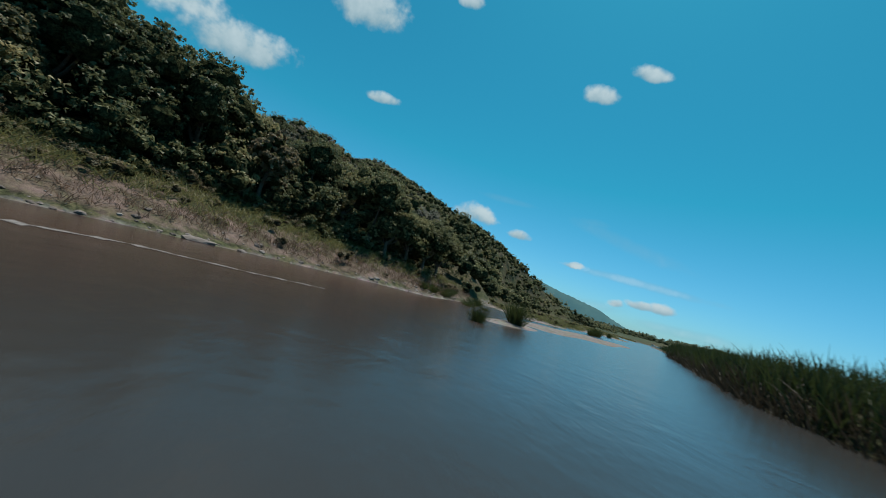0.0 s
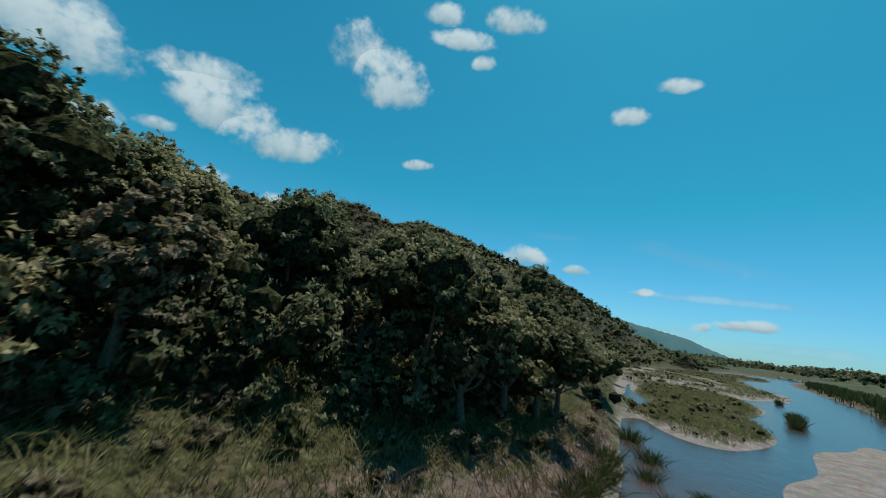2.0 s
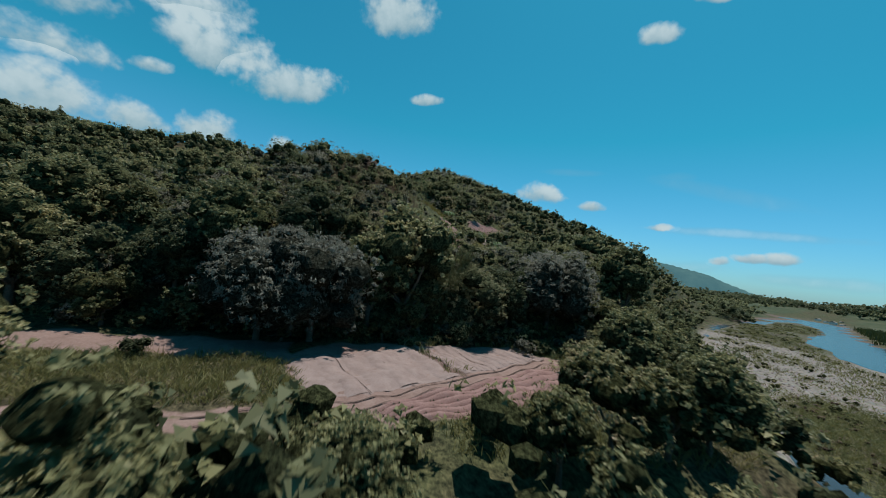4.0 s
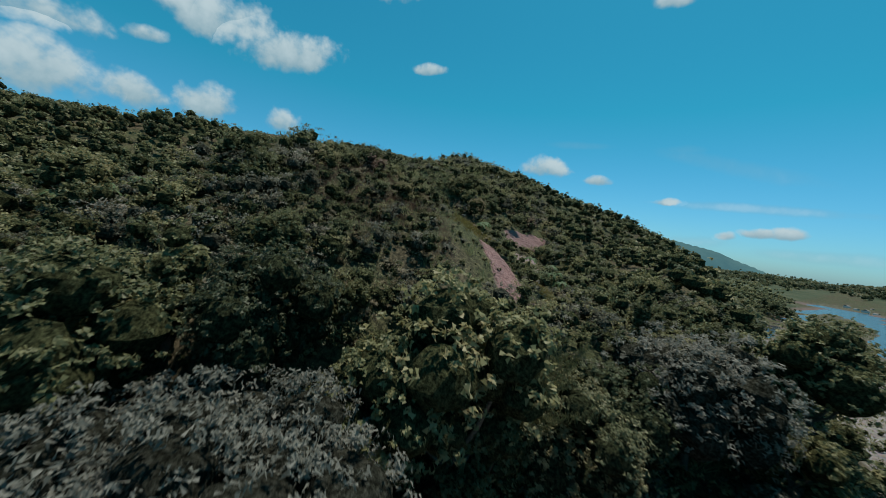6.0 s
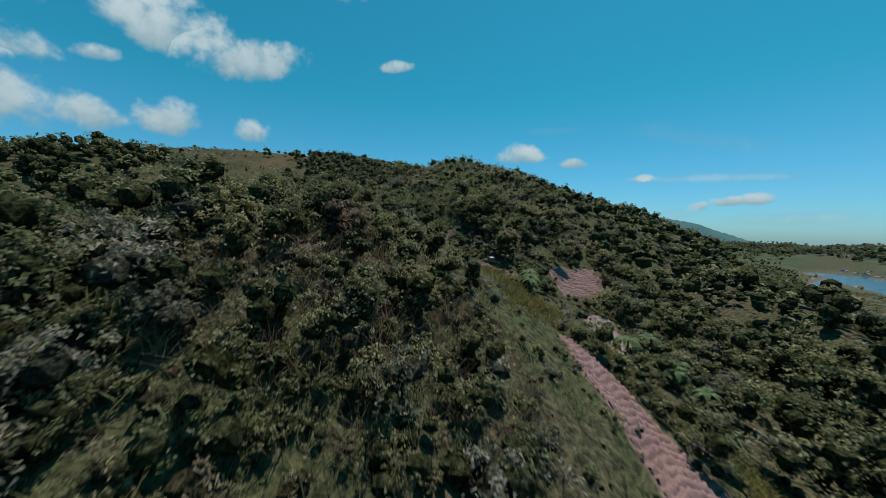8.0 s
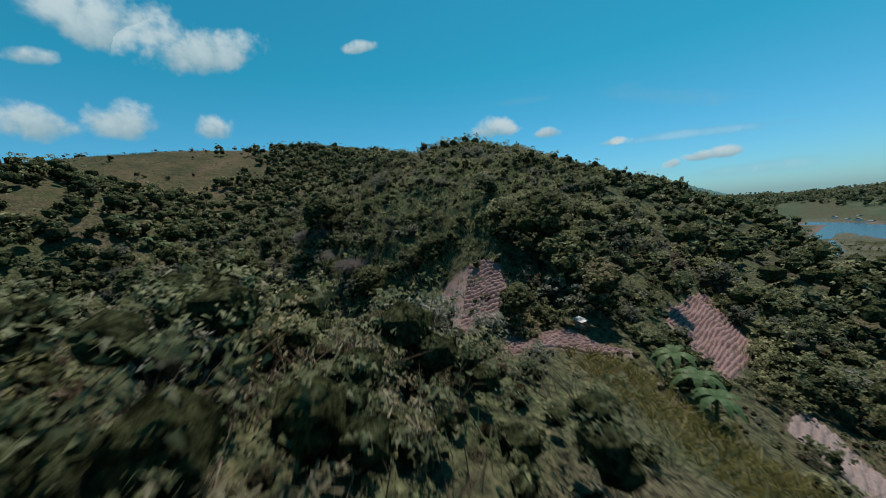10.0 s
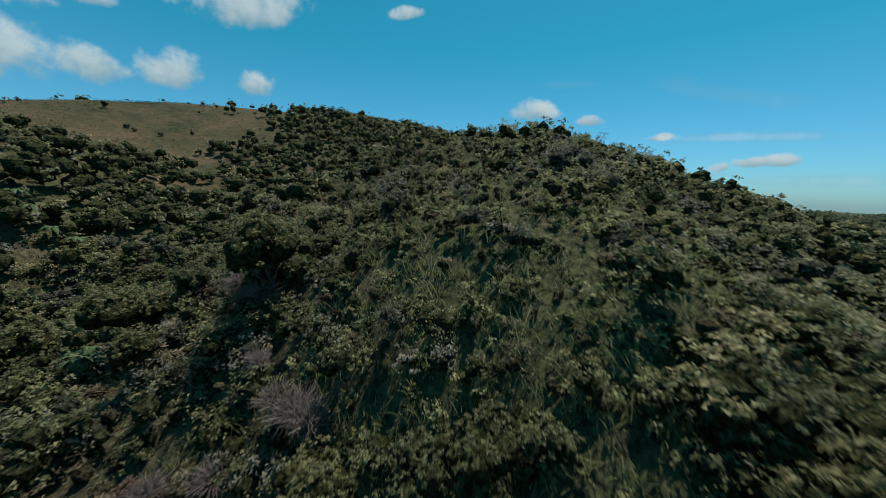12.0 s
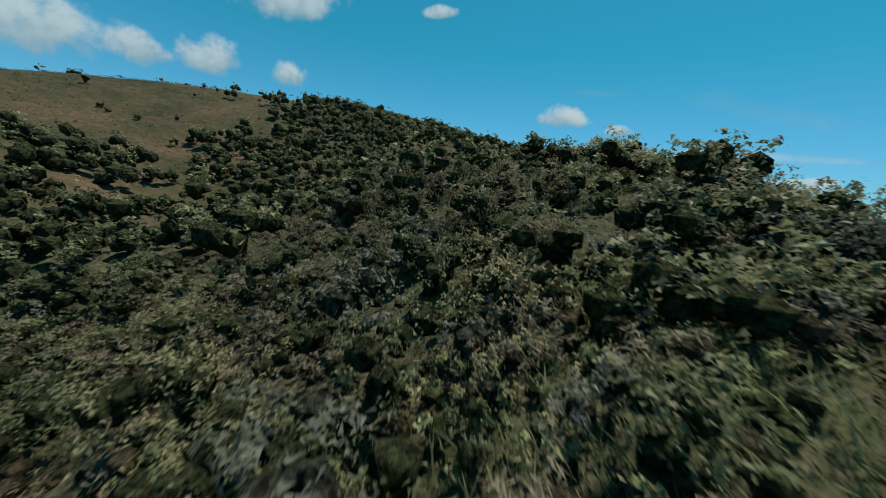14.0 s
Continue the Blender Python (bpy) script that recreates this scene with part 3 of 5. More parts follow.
def crown_points(rng, radius, tallness, base, lobes, count, up=0.55):
    """Places and facings of leaves on the lobes of a crown that stands base metres over the ground."""
    a = rng.uniform(0, 2 * np.pi, lobes)
    r = radius * np.sqrt(rng.uniform(0.02, 0.62, lobes))
    h = base + tallness * (0.22 + 0.56 * rng.uniform(0, 1, lobes) * (1 - 0.45 * (r / radius) ** 2) + 0.1 * rng.uniform(0, 1, lobes))
    size = radius * rng.uniform(0.30, 0.5, lobes)
    c = np.stack([r * np.cos(a), r * np.sin(a), h], 1)
    # leaves stand in tufts on the lobes, with dark gaps between the tufts
    tufts = max(8, count // 13)
    k = rng.choice(lobes, tufts, p=size ** 2 / (size ** 2).sum())
    d = unit(rng.normal(size=(tufts, 3)) + np.array([0, 0, up]))
    flat = np.array([1, 1, min(1.0, 0.75 * tallness / (2 * radius) + 0.45)])
    T = c[k] + d * size[k][:, None] * rng.uniform(0.86, 1.08, (tufts, 1)) * flat
    reach = radius * min(0.26, max(0.09, 1.6 / math.sqrt(tufts))) * rng.uniform(0.6, 1.35, tufts)
    q = rng.integers(0, tufts, count)
    e = unit(rng.normal(size=(count, 3)) + 0.9 * d[q] + np.array([0, 0, 0.7]))
    P = T[q] + e * reach[q][:, None] * rng.uniform(0.35, 1.0, (count, 1)) * np.array([1, 1, 0.75])
    P[:, 2] = np.maximum(P[:, 2], base * 0.4 + 0.1)
    N = unit(e + 0.4 * rng.normal(size=(count, 3)) + np.array([0, 0, 0.35]))
    return P, N, c, size


def gem(fine):
    """A rounded block of 20 or 80 faces."""
    bm = bmesh.new()
    bmesh.ops.create_icosphere(bm, subdivisions=fine, radius=1)
    co = np.array([v.co[:] for v in bm.verts])
    faces = np.array([[v.index for v in f.verts] for f in bm.faces])
    bm.free()
    return co, faces


BALL, BALL_FACES = gem(2)
GEM, GEM_FACES = gem(1)


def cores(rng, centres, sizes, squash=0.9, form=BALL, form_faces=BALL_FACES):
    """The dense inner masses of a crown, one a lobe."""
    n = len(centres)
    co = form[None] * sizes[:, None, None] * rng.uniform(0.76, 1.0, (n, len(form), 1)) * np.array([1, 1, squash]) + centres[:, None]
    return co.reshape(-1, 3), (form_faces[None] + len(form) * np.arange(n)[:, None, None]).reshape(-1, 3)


def tube(rings):
    """A closed, tapering tube along rings of (centre, radius), with six sides."""
    co, faces = [], []
    for j, (c, r) in enumerate(rings):
        for i in range(6):
            a = i * math.pi / 3
            co.append((c[0] + r * math.cos(a), c[1] + r * math.sin(a), c[2]))
        if j:
            for i in range(6):
                faces.append((6 * j - 6 + i, 6 * j - 6 + (i + 1) % 6, 6 * j + (i + 1) % 6, 6 * j + i))
    return co, faces


def join(pieces):
    co, faces, n = [], [], 0
    for c, f in pieces:
        co.append(np.asarray(c, float)), faces.append(np.asarray(f) + n)
        n += len(c)
    return np.concatenate(co), np.concatenate(faces)


def part(name, me, parent, label=""):
    ob = new(name, me)
    ob.parent = parent
    return tagged(ob, label) if label else ob


def tree(rng, name, radius, total, trunk, lobes, count, length, width, leaf, label, category="tree", group=""):
    """A tree at the origin: trunk with limbs, and a crown of single leaves."""
    top = new(name)
    tallness = total - trunk
    P, N, lobes_at, sizes = crown_points(rng, radius, tallness, trunk, lobes, count)
    sz = rng.uniform(0.7, 1.25, count)
    co, f = leaf_blades(P, N, length * sz, width * sz, rng)
    me = mesh_of("crown", co, f, leaf)
    cover(me, "lone", np.ones(len(co)))
    part("crown", me, top)
    # Dark core seen through the leaves, its shade put into the colour.
    part("inner_crown", mesh_of("inner_crown", *cores(rng, lobes_at, sizes * 0.82), INNER[leaf.name]), top, "dark crown core with the shade between leaves painted in")
    thick = 0.028 * total + 0.05
    bend = rng.normal(0, 0.12, 2)
    fork = np.array([bend[0], bend[1], trunk + tallness * 0.25])
    pieces = [tube([((0, 0, -0.5), thick * 1.35), ((0, 0, 0.3), thick), (fork * 0.6, thick * 0.8), (fork, thick * 0.62)])]
    for c in lobes_at[:6]:
        mid = fork * 0.5 + c * 0.5 + np.array([0, 0, -0.08 * total])
        pieces.append(tube([(fork * 0.8, thick * 0.5), (mid, thick * 0.32), (c, thick * 0.12)]))
    co, f = join(pieces)
    part("trunk", mesh_of("trunk", co, f, BARK, True), top)
    return tagged(top, label, category, group)


def place(ob, x, y, turn=0.0, scale=1.0, sink=0.15, first=False):
    m = pose(x, y, tall(x, y) - sink, 0, 0, turn) @ Matrix.Scale(scale, 4)
    if first:
        ob.matrix_basis = m
        return ob
    return copy_thing(ob, m)


def bush_heap(rng, spots, radius, tallness, base, lobes, count, length, width, inner):
    """Many bushes in one mesh: spots (n, 3) of x, y and size."""
    P0, N0, C0 = [], [], []
    for _ in range(10):
        P, N, c, size = crown_points(rng, 1.0, tallness / radius, base / radius, lobes, count)
        k = np.argsort(-size)[:inner]
        P0.append(P), N0.append(N), C0.append((c[k], size[k] * 0.84))
    P, N, L, C, S, tones = [], [], [], [], [], rng.uniform(0, 1, len(spots))
    z = height(spots[:, 0], spots[:, 1])
    for (x, y, s), g in zip(spots, z):
        k = rng.integers(10)
        a = rng.uniform(0, 2 * np.pi)
        c, sn = math.cos(a), math.sin(a)
        R = np.array([[c, sn, 0], [-sn, c, 0], [0, 0, 1]])
        form = (radius * s) * np.array([1, 1, rng.uniform(0.75, 1.2)])
        P.append(P0[k] @ R * form + (x, y, g - 0.15))
        C.append(C0[k][0] @ R * form + (x, y, g - 0.15)), S.append(C0[k][1] * radius * s)
        N.append(N0[k] @ R)
        L.append(np.full(count, s ** 0.5))
    P, N, L = np.concatenate(P), np.concatenate(N), np.concatenate(L) * rng.uniform(0.65, 1.3, len(spots) * count)
    co, f = leaf_blades(P, N, length * L, width * L, rng)
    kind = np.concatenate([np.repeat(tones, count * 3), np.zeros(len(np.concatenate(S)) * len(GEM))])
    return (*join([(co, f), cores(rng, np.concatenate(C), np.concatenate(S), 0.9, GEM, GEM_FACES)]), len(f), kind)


def spread(rng, x0, x1, y0, y1, step, keep):
    """Uneven places about step metres apart, where keep(x, y) is over a chance number."""
    X, Y = np.meshgrid(np.arange(x0, x1, step), np.arange(y0, y1, step))
    X, Y = X.ravel() + rng.uniform(-0.48, 0.48, X.size) * step, Y.ravel() + rng.uniform(-0.48, 0.48, X.size) * step
    k = keep(X, Y) > rng.uniform(0, 1, X.size)
    return np.stack([X[k], Y[k]], 1)


def open_ground(x, y):
    """1 on fields, tracks and bare plots, where nothing tall grows."""
    k = smooth(2.2, 1.4, near_track(x, y))
    for q in SOILED + [STRIP_BARE, PLOT_GRASS]:
        k = np.maximum(k, in_quad(x, y, q, 1.6))
    for q in (PLOT_TOP, PLOT_SIDE, PLOT_JOIN):
        k = np.maximum(k, in_quad(x - 1.1, y - 1.0, q, 1.2))
    return k


LOW_SCRUB = [(5, 139), (14.5, 139), (14, 106), (6, 104)]


def stunted(x, y):
    """How far plants stay small on the thin soil beside the grass strip."""
    return (1 - 0.65 * in_quad(x, y, LOW_SCRUB, 2.0)) * (1 - 0.35 * hump(x, y, 13, 163, 10, 8)) * (1 - 0.6 * hump(x, y, 23, 131, 6, 9)) * (1 - 0.12 * hump(x, y, 0, 120, 8, 14)) * (1 - 0.4 * hump(x, y, 72, 205, 40, 25))


# ---- trees that stand apart ----
kinds = {
    "mango": tree(RNG, "mango_tree", 6.2, 12.5, 0.7, 36, 19000, 0.36, 0.13, LEAF_MANGO, "large round mango tree with grey-green drooping leaves", group="big trees behind the field"),
    "dome": tree(RNG, "broad_tree", 5.0, 11.5, 2.0, 24, 12500, 0.28, 0.17, LEAF_DARK, "broad dark green tree at the field's edge", group="big trees behind the field"),
    "mixed": tree(RNG, "forest_tree", 3.6, 10.5, 0.4, 19, 7400, 0.26, 0.16, LEAF, "tall green forest tree with a lobed crown", group="forest trees"),
    "slender": tree(RNG, "forest_tree", 2.6, 8.0, 0.3, 15, 4800, 0.24, 0.15, LEAF, "slender green forest tree on the slope", group="forest trees"),
    "olive": tree(RNG, "forest_tree", 3.0, 6.5, 0.6, 13, 3900, 0.23, 0.12, LEAF_OLIVE, "olive-green spreading tree on the slope", group="forest trees"),
    "hilltop": tree(RNG, "hilltop_tree", 2.7, 4.6, 0.1, 13, 4200, 0.20, 0.13, LEAF_DARK, "dark round tree on the hill's crest", group="forest trees"),
    "small": tree(RNG, "hillside_tree", 2.1, 4.6, 0.4, 11, 2900, 0.19, 0.11, LEAF, "small leafy tree in the hillside scrub", group="forest trees"),
    "grey": tree(RNG, "hillside_tree", 2.4, 4.8, 0.4, 12, 3100, 0.20, 0.09, LEAF_GREY, "small grey-leaved tree in the hillside scrub", group="forest trees"),
    "red": tree(RNG, "flowering_tree", 1.9, 4.4, 0.4, 9, 2100, 0.18, 0.1, LEAF_RED, "small tree with reddish withered leaves", group="forest trees"),
    "teak": tree(RNG, "teak_tree", 3.0, 10.5, 1.6, 15, 4200, 0.43, 0.32, LEAF_TEAK, "tall teak tree with large pale and brown leaves", group="bank trees"),
    "round": tree(RNG, "round_tree", 4.4, 11.0, 2.0, 17, 6200, 0.30, 0.19, LEAF_DARK, "dark round-headed tree on the bank", group="bank trees"),
}
STANDING = [
    # kind, x, y, size
    ("mango", -9.6, 86.2, 0.95), ("mango", -4.4, 87.0, 1.02), ("dome", -7.0, 94.0, 0.85), ("mixed", 1.4, 91.6, 1.30), ("mixed", 5.6, 92.6, 1.35), ("slender", 8.2, 92.4, 1.25),
    ("dome", 15.4, 92.9, 1.02), ("dome", 21.5, 96.0, 1.0), ("mango", 27.6, 95.6, 1.02), ("olive", 34.0, 92.0, 1.20), ("mixed", 40.0, 95.0, 1.00), ("olive", 31.5, 80.5, 1.05), ("small", 35.0, 79.0, 1.30),
    ("dome", -20.0, 90.5, 1.00), ("dome", -27.0, 88.6, 1.00), ("mixed", -15.6, 91.6, 1.05), ("mixed", -33.0, 88.0, 1.00), ("small", -16.6, 87.0, 0.95), ("olive", -24.0, 86.6, 0.80), ("small", 3.6, 90.0, 0.70), ("olive", 6.8, 91.6, 0.60),
    ("grey", 31.0, 90.6, 0.90), ("olive", 17.0, 65.6, 0.95), ("teak", 21.6, 66.2, 0.62), ("mixed", 25.6, 67.0, 0.55), ("olive", 12.6, 63.6, 0.75), ("small", 28.5, 71.5, 1.20), ("hilltop", -16.0, 78.3, 0.38),
    ("round", -11.5, 46.5, 0.80), ("mixed", -8.5, 44.4, 0.70), ("mixed", -14.0, 40.0, 0.75), ("round", -40.0, 44.0, 0.95), ("teak", -5.0, 35.9, 1.14), ("teak", -9.0, 36.6, 0.62), ("teak", 9.5, 44.0, 0.66), ("round", -17.4, 48.6, 1.48), ("round", -22.2, 47.6, 1.3), ("round", -32.0, 47.0, 0.95),
    ("mixed", -11.0, 37.0, 0.85), ("mixed", -15.0, 33.5, 0.80), ("teak", -18.5, 27.5, 0.95), ("mixed", -20.0, 37.0, 0.95), ("mixed", 6.2, 40.0, 0.72), ("slender", 8.5, 39.6, 0.75), ("olive", 11.5, 41.5, 0.90),
    ("slender", 3.2, 42.5, 0.85), ("mixed", -1.5, 43.0, 0.75), ("olive", 14.5, 43.4, 0.85), ("olive", 17.5, 46.0, 0.80), ("slender", 12.5, 47.0, 0.90), ("red", 15.0, 50.0, 1.20), ("small", -4.0, 39.5, 1.10), ("slender", -23.0, 31.0, 0.90),
    ("hilltop", 67.0, 185.0, 1.20), ("hilltop", 12.0, 212.0, 0.70), ("hilltop", 28.0, 195.6, 0.50), ("hilltop", 44.0, 205.0, 0.75),
    ("hilltop", 100.0, 192.0, 0.86), ("hilltop", 105.0, 194.0, 0.90), ("hilltop", 94.0, 190.0, 0.75), ("hilltop", 80.0, 187.0, 0.70), ("hilltop", -62.0, 203.5, 1.35), ("hilltop", -57.5, 204.5, 1.20), ("hilltop", -66.5, 205.0, 1.10), ("hilltop", -51.0, 206.0, 0.90),
    ("hilltop", -67.0, 247.0, 1.00), ("hilltop", -64.0, 276.0, 0.90), ("hilltop", -72.0, 277.0, 0.80), ("hilltop", -75.0, 279.0, 0.90), ("olive", -3.5, 170.0, 0.95),
    ("hilltop", 12.2, 153.4, 0.34), ("small", 14.8, 152.2, 0.40), ("small", 9.6, 153.4, 0.42), ("olive", 10.8, 140.4, 0.50), ("olive", 18.0, 148.4, 0.80), ("hilltop", 21.4, 142.4, 0.85), ("olive", 1.4, 157.0, 0.60), ("small", 5.4, 155.2, 0.60),
    ("olive", 7.6, 154.0, 0.45), ("olive", 16.0, 147.0, 0.80), ("small", 16.4, 143.8, 0.90), ("small", 15.6, 150.6, 0.70), ("olive", 17.6, 140.6, 0.60),
]
STANDING += [("small", x, y, 0.11) for x, y in [(6.2, 148.7), (7.1, 147.5), (8.3, 148.7), (9.1, 146.0), (6.8, 146.0), (5.2, 147.3), (6.1, 145.2), (7.5, 144.3), (9.8, 146.6)]]  # weeds left standing on the hill plot
used, taken = set(), []
for kind, x, y, s in STANDING:
    place(kinds[kind], x, y, RNG.uniform(0, 360), s, first=kind not in used)
    used.add(kind), taken.append((x, y, 2.5 * s))


def wooded(x, y):
    """How thickly the single trees of the wood stand."""
    d = inland(SHORE, x, y)
    low = smooth(11, 15, d) * smooth(61, 56, y) * smooth(-45, -30, x) * 0.9
    hill = smooth(86, 90, y) * smooth(200, 180, y) * smooth(48, 38, np.abs(x - 4)) * 0.55 * smooth(8, 16, d)
    slope = smooth(20, 35, x) * smooth(8, 16, d) * smooth(130, 100, y) * 0.5
    strips = np.maximum(in_quad(x, y, GRASS_STRIP, 2), in_quad(x, y, WEED_STRIP, 2))
    return np.maximum(np.maximum(low, hill), slope) * (1 - open_ground(x, y)) * (1 - 0.6 * smooth(160, 170, y) * smooth(-8, 0, x)) * (1 - smooth(0.2, 0.4, hump(x, y, 15, 163, 12, 10))) * (1 - in_quad(x, y, LOW_SCRUB, 3.0)) * (1 - 0.9 * strips) * (1 - 0.45 * hump(x, y, 0, 120, 8, 14)) * (1 - smooth(0.2, 0.6, hump(x, y, 23, 131, 8, 11))) * (1 - smooth(0.2, 0.5, hump(x, y, 18, 114, 7, 10)))


for x, y in spread(RNG, -45, 60, 34, 200, 5.6, wooded)[:400]:
    if min(math.hypot(x - a, y - b) / r for a, b, r in taken) < 1.0:
        continue
    d = float(inland(SHORE, x, y))
    low = y < 70
    if low:
        kind = RNG.choice(["mixed", "slender", "olive", "small", "grey"], p=[0.25, 0.3, 0.2, 0.15, 0.1])
        s = RNG.uniform(0.6, 0.85) * (0.65 if abs(x - 2) < 6 else 1.0) * (0.7 if y > 62 else 1.0)
    elif y < 116:
        kind, s = RNG.choice(["mixed", "slender", "olive", "grey"], p=[0.25, 0.25, 0.3, 0.2]), RNG.uniform(0.55, 0.85) * (1.0 if y < 96 else 0.75)
    else:
        kind = RNG.choice(["small", "grey", "olive", "hilltop", "red"], p=[0.42, 0.26, 0.22, 0.02, 0.08])
        s = RNG.uniform(0.5, 0.95) * (0.7 if abs(x) < 8 else 1.0) * (0.55 if y > 158 and x > -12 else 1.0)
    place(kinds[kind], x, y, RNG.uniform(0, 360), s, first=kind not in used)
    used.add(kind), taken.append((x, y, 1.6 * s))
if "red" not in used:
    place(kinds["red"], 43, 152, 0, 1.0, first=True)

# ---- scrub that nobody could count ----
def bare_hill(x, y):
    """1 on the dry grass hill, with a ragged rim."""
    return smooth(0.35, 0.7, hump(x, y, -91, 271, 47, 54) * (0.7 + 0.6 * tone(x * 1.9, y * 1.9, 15)))


def scrub(x, y):
    d = inland(SHORE, x, y)
    k = np.maximum(smooth(12, 20, d) * smooth(69, 64, y), smooth(85, 91, y)) * np.maximum(smooth(6, 14, d), smooth(0.5, 3, d) * smooth(24, 32, x))
    k = np.maximum(k, smooth(1, 4, d) * smooth(24, 32, x))
    k = k * (1 - 0.97 * bare_hill(x, y)) * (1 - 0.96 * smooth(-25, -43, x) * smooth(274, 289, y)) * (1 - 0.9 * smooth(0.4, 0.8, hump(x, y, 42, 277, 27, 22)))
    k = k * (1 - 0.95 * np.maximum(in_quad(x, y, GRASS_STRIP, 2.5), in_quad(x, y, WEED_STRIP, 1.5)))
    return k * (1 - open_ground(x, y)) * (1 - 0.35 * hump(x, y, 15, 163, 11, 9)) * (1 - 0.6 * in_quad(x, y, LOW_SCRUB, 2.0))


def heap(name, step, area, keep, radius, tallness, count, length, width, leaf, label, lobes=6, lo=0.5, hi=1.5, inner=3):
    p = spread(RNG, *area, step, keep)
    spots = np.concatenate([p, RNG.uniform(lo, hi, (len(p), 1)) * stunted(p[:, :1], p[:, 1:])], 1)
    co, f, since, kind = bush_heap(RNG, spots, radius, tallness, 0.1, lobes, count, length, width, inner)
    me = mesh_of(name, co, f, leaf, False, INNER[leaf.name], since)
    cover(me, "tone", kind)
    return tagged(new(name, me), label, "scrub", kind="stuff")


NEAR = (-40, 46, 84, 205)


def in_near(x, y):
    return smooth(46, 36, np.abs(np.asarray(x) - 3)) * smooth(208, 190, y) * smooth(82, 86, y)


def tone(x, y, seed):
    """Where one kind of scrub grows thicker than another."""
    return 0.5 + 0.5 * np.sin(x * 0.13 + seed * 2.1 + 1.7 * np.sin(y * 0.07 + seed)) * np.sin(y * 0.11 + seed * 1.3 + 1.4 * np.sin(x * 0.09))


def corridor(x):
    """1 close to the ridge's spine, 0 down its flanks."""
    return smooth(17, 12, np.abs(np.asarray(x) - 1))


heap("hillside_scrub", 2.6, NEAR, lambda x, y: scrub(x, y) * in_near(x, y) * (1 - corridor(x)) * (0.5 + 0.5 * tone(x, y, 1)), 1.9, 2.9, 380, 0.24, 0.16, LEAF, "dense green scrub on the hillside", inner=4)
heap("spine_scrub", 2.4, NEAR, lambda x, y: scrub(x, y) * in_near(x, y) * corridor(x) * (0.4 + 0.5 * tone(x, y, 1) + 0.5 * hump(x, y, -12, 112, 10, 14)), 1.7, 2.5, 540, 0.155, 0.09, LEAF, "leafy green scrub along the ridge", inner=4)
heap("grey_scrub", 3.2, NEAR, lambda x, y: scrub(x, y) * in_near(x, y) * (1 - tone(x, y, 1)) * (1 - 0.7 * hump(x, y, 25, 155, 10, 12)), 1.8, 2.7, 420, 0.22, 0.1, LEAF_GREY, "grey-green feathery scrub on the hillside", inner=3)
heap("olive_scrub", 3.4, NEAR, lambda x, y: scrub(x, y) * in_near(x, y) * tone(x, y, 3) ** 2, 1.6, 2.3, 420, 0.17, 0.09, LEAF_OLIVE, "yellowish olive scrub on the hillside", inner=3)
heap("dry_scrub", 2.6, NEAR, lambda x, y: scrub(x, y) * in_near(x, y) * (0.3 + 0.7 * tone(x, y, 11)) * smooth(30, 12, np.abs(x + 1)), 1.3, 1.8, 320, 0.26, 0.055, LEAF_DRY, "dry brownish-grey twiggy shrubs on the hillside", inner=1)
heap("undergrowth", 1.5, NEAR, lambda x, y: scrub(x, y) * in_near(x, y) * (0.55 + 0.45 * corridor(x)) * tone(x, y, 13), 0.95, 0.9, 46, 0.17, 0.08, LEAF, "low leafy undergrowth between the bushes", inner=2, lobes=4)
heap("dry_undergrowth", 1.7, NEAR, lambda x, y: scrub(x, y) * in_near(x, y) * (0.55 + 0.45 * corridor(x)) * (1 - tone(x, y, 13)), 0.95, 0.9, 50, 0.2, 0.045, LEAF_DRY, "low brown undergrowth between the bushes", inner=2, lobes=4)
heap("knoll_scrub", 1.5, NEAR, lambda x, y: (1 - open_ground(x, y)) * 0.85 * np.maximum(smooth(0.25, 0.5, hump(x, y, 15, 163, 12, 10)), np.maximum(smooth(0.3, 0.6, hump(x, y, 2, 149, 7, 7)), smooth(0.3, 0.6, hump(x, y, 8, 157, 6, 5)))), 1.1, 1.2, 170, 0.19, 0.11, LEAF_PALE, "low yellowish-green leafy scrub on the knoll", inner=2, lobes=5)
FARTHER = (-190, 190, 20, 420)
heap("far_scrub", 3.9, FARTHER, lambda x, y: scrub(x, y) * (1 - in_near(x, y)) * smooth(170, 130, np.abs(x)) * smooth(380, 325, y) * (1 - 0.7 * smooth(-60, -110, x) * smooth(200, 150, y)) * (0.6 + 0.4 * tone(x, y, 2)), 2.7, 3.5, 84, 0.45, 0.32, LEAF, "dense green woodland on the far slopes", 6, inner=4)
heap("far_dark_wood", 5.8, FARTHER, lambda x, y: scrub(x, y) * (1 - in_near(x, y)) * smooth(400, 330, y) * (1 - tone(x, y, 2)), 2.4, 3.4, 110, 0.46, 0.32, LEAF_DARK, "dark green trees among the far woodland", 7, inner=4)
heap("far_olive_wood", 6.5, FARTHER, lambda x, y: scrub(x, y) * (1 - in_near(x, y)) * smooth(400, 330, y) * tone(x, y, 4), 2.3, 3.0, 100, 0.44, 0.29, LEAF_OLIVE, "olive bushes among the far woodland", 6, inner=4)
heap("dry_hill_bushes", 7.0, (-180, -30, 205, 350), lambda x, y: 0.2 * tone(x, y, 9) * bare_hill(x, y), 1.4, 1.6, 80, 0.4, 0.26, LEAF_DARK, "scattered dark bushes on the dry grassy hill", 5, 0.15, 1.5)
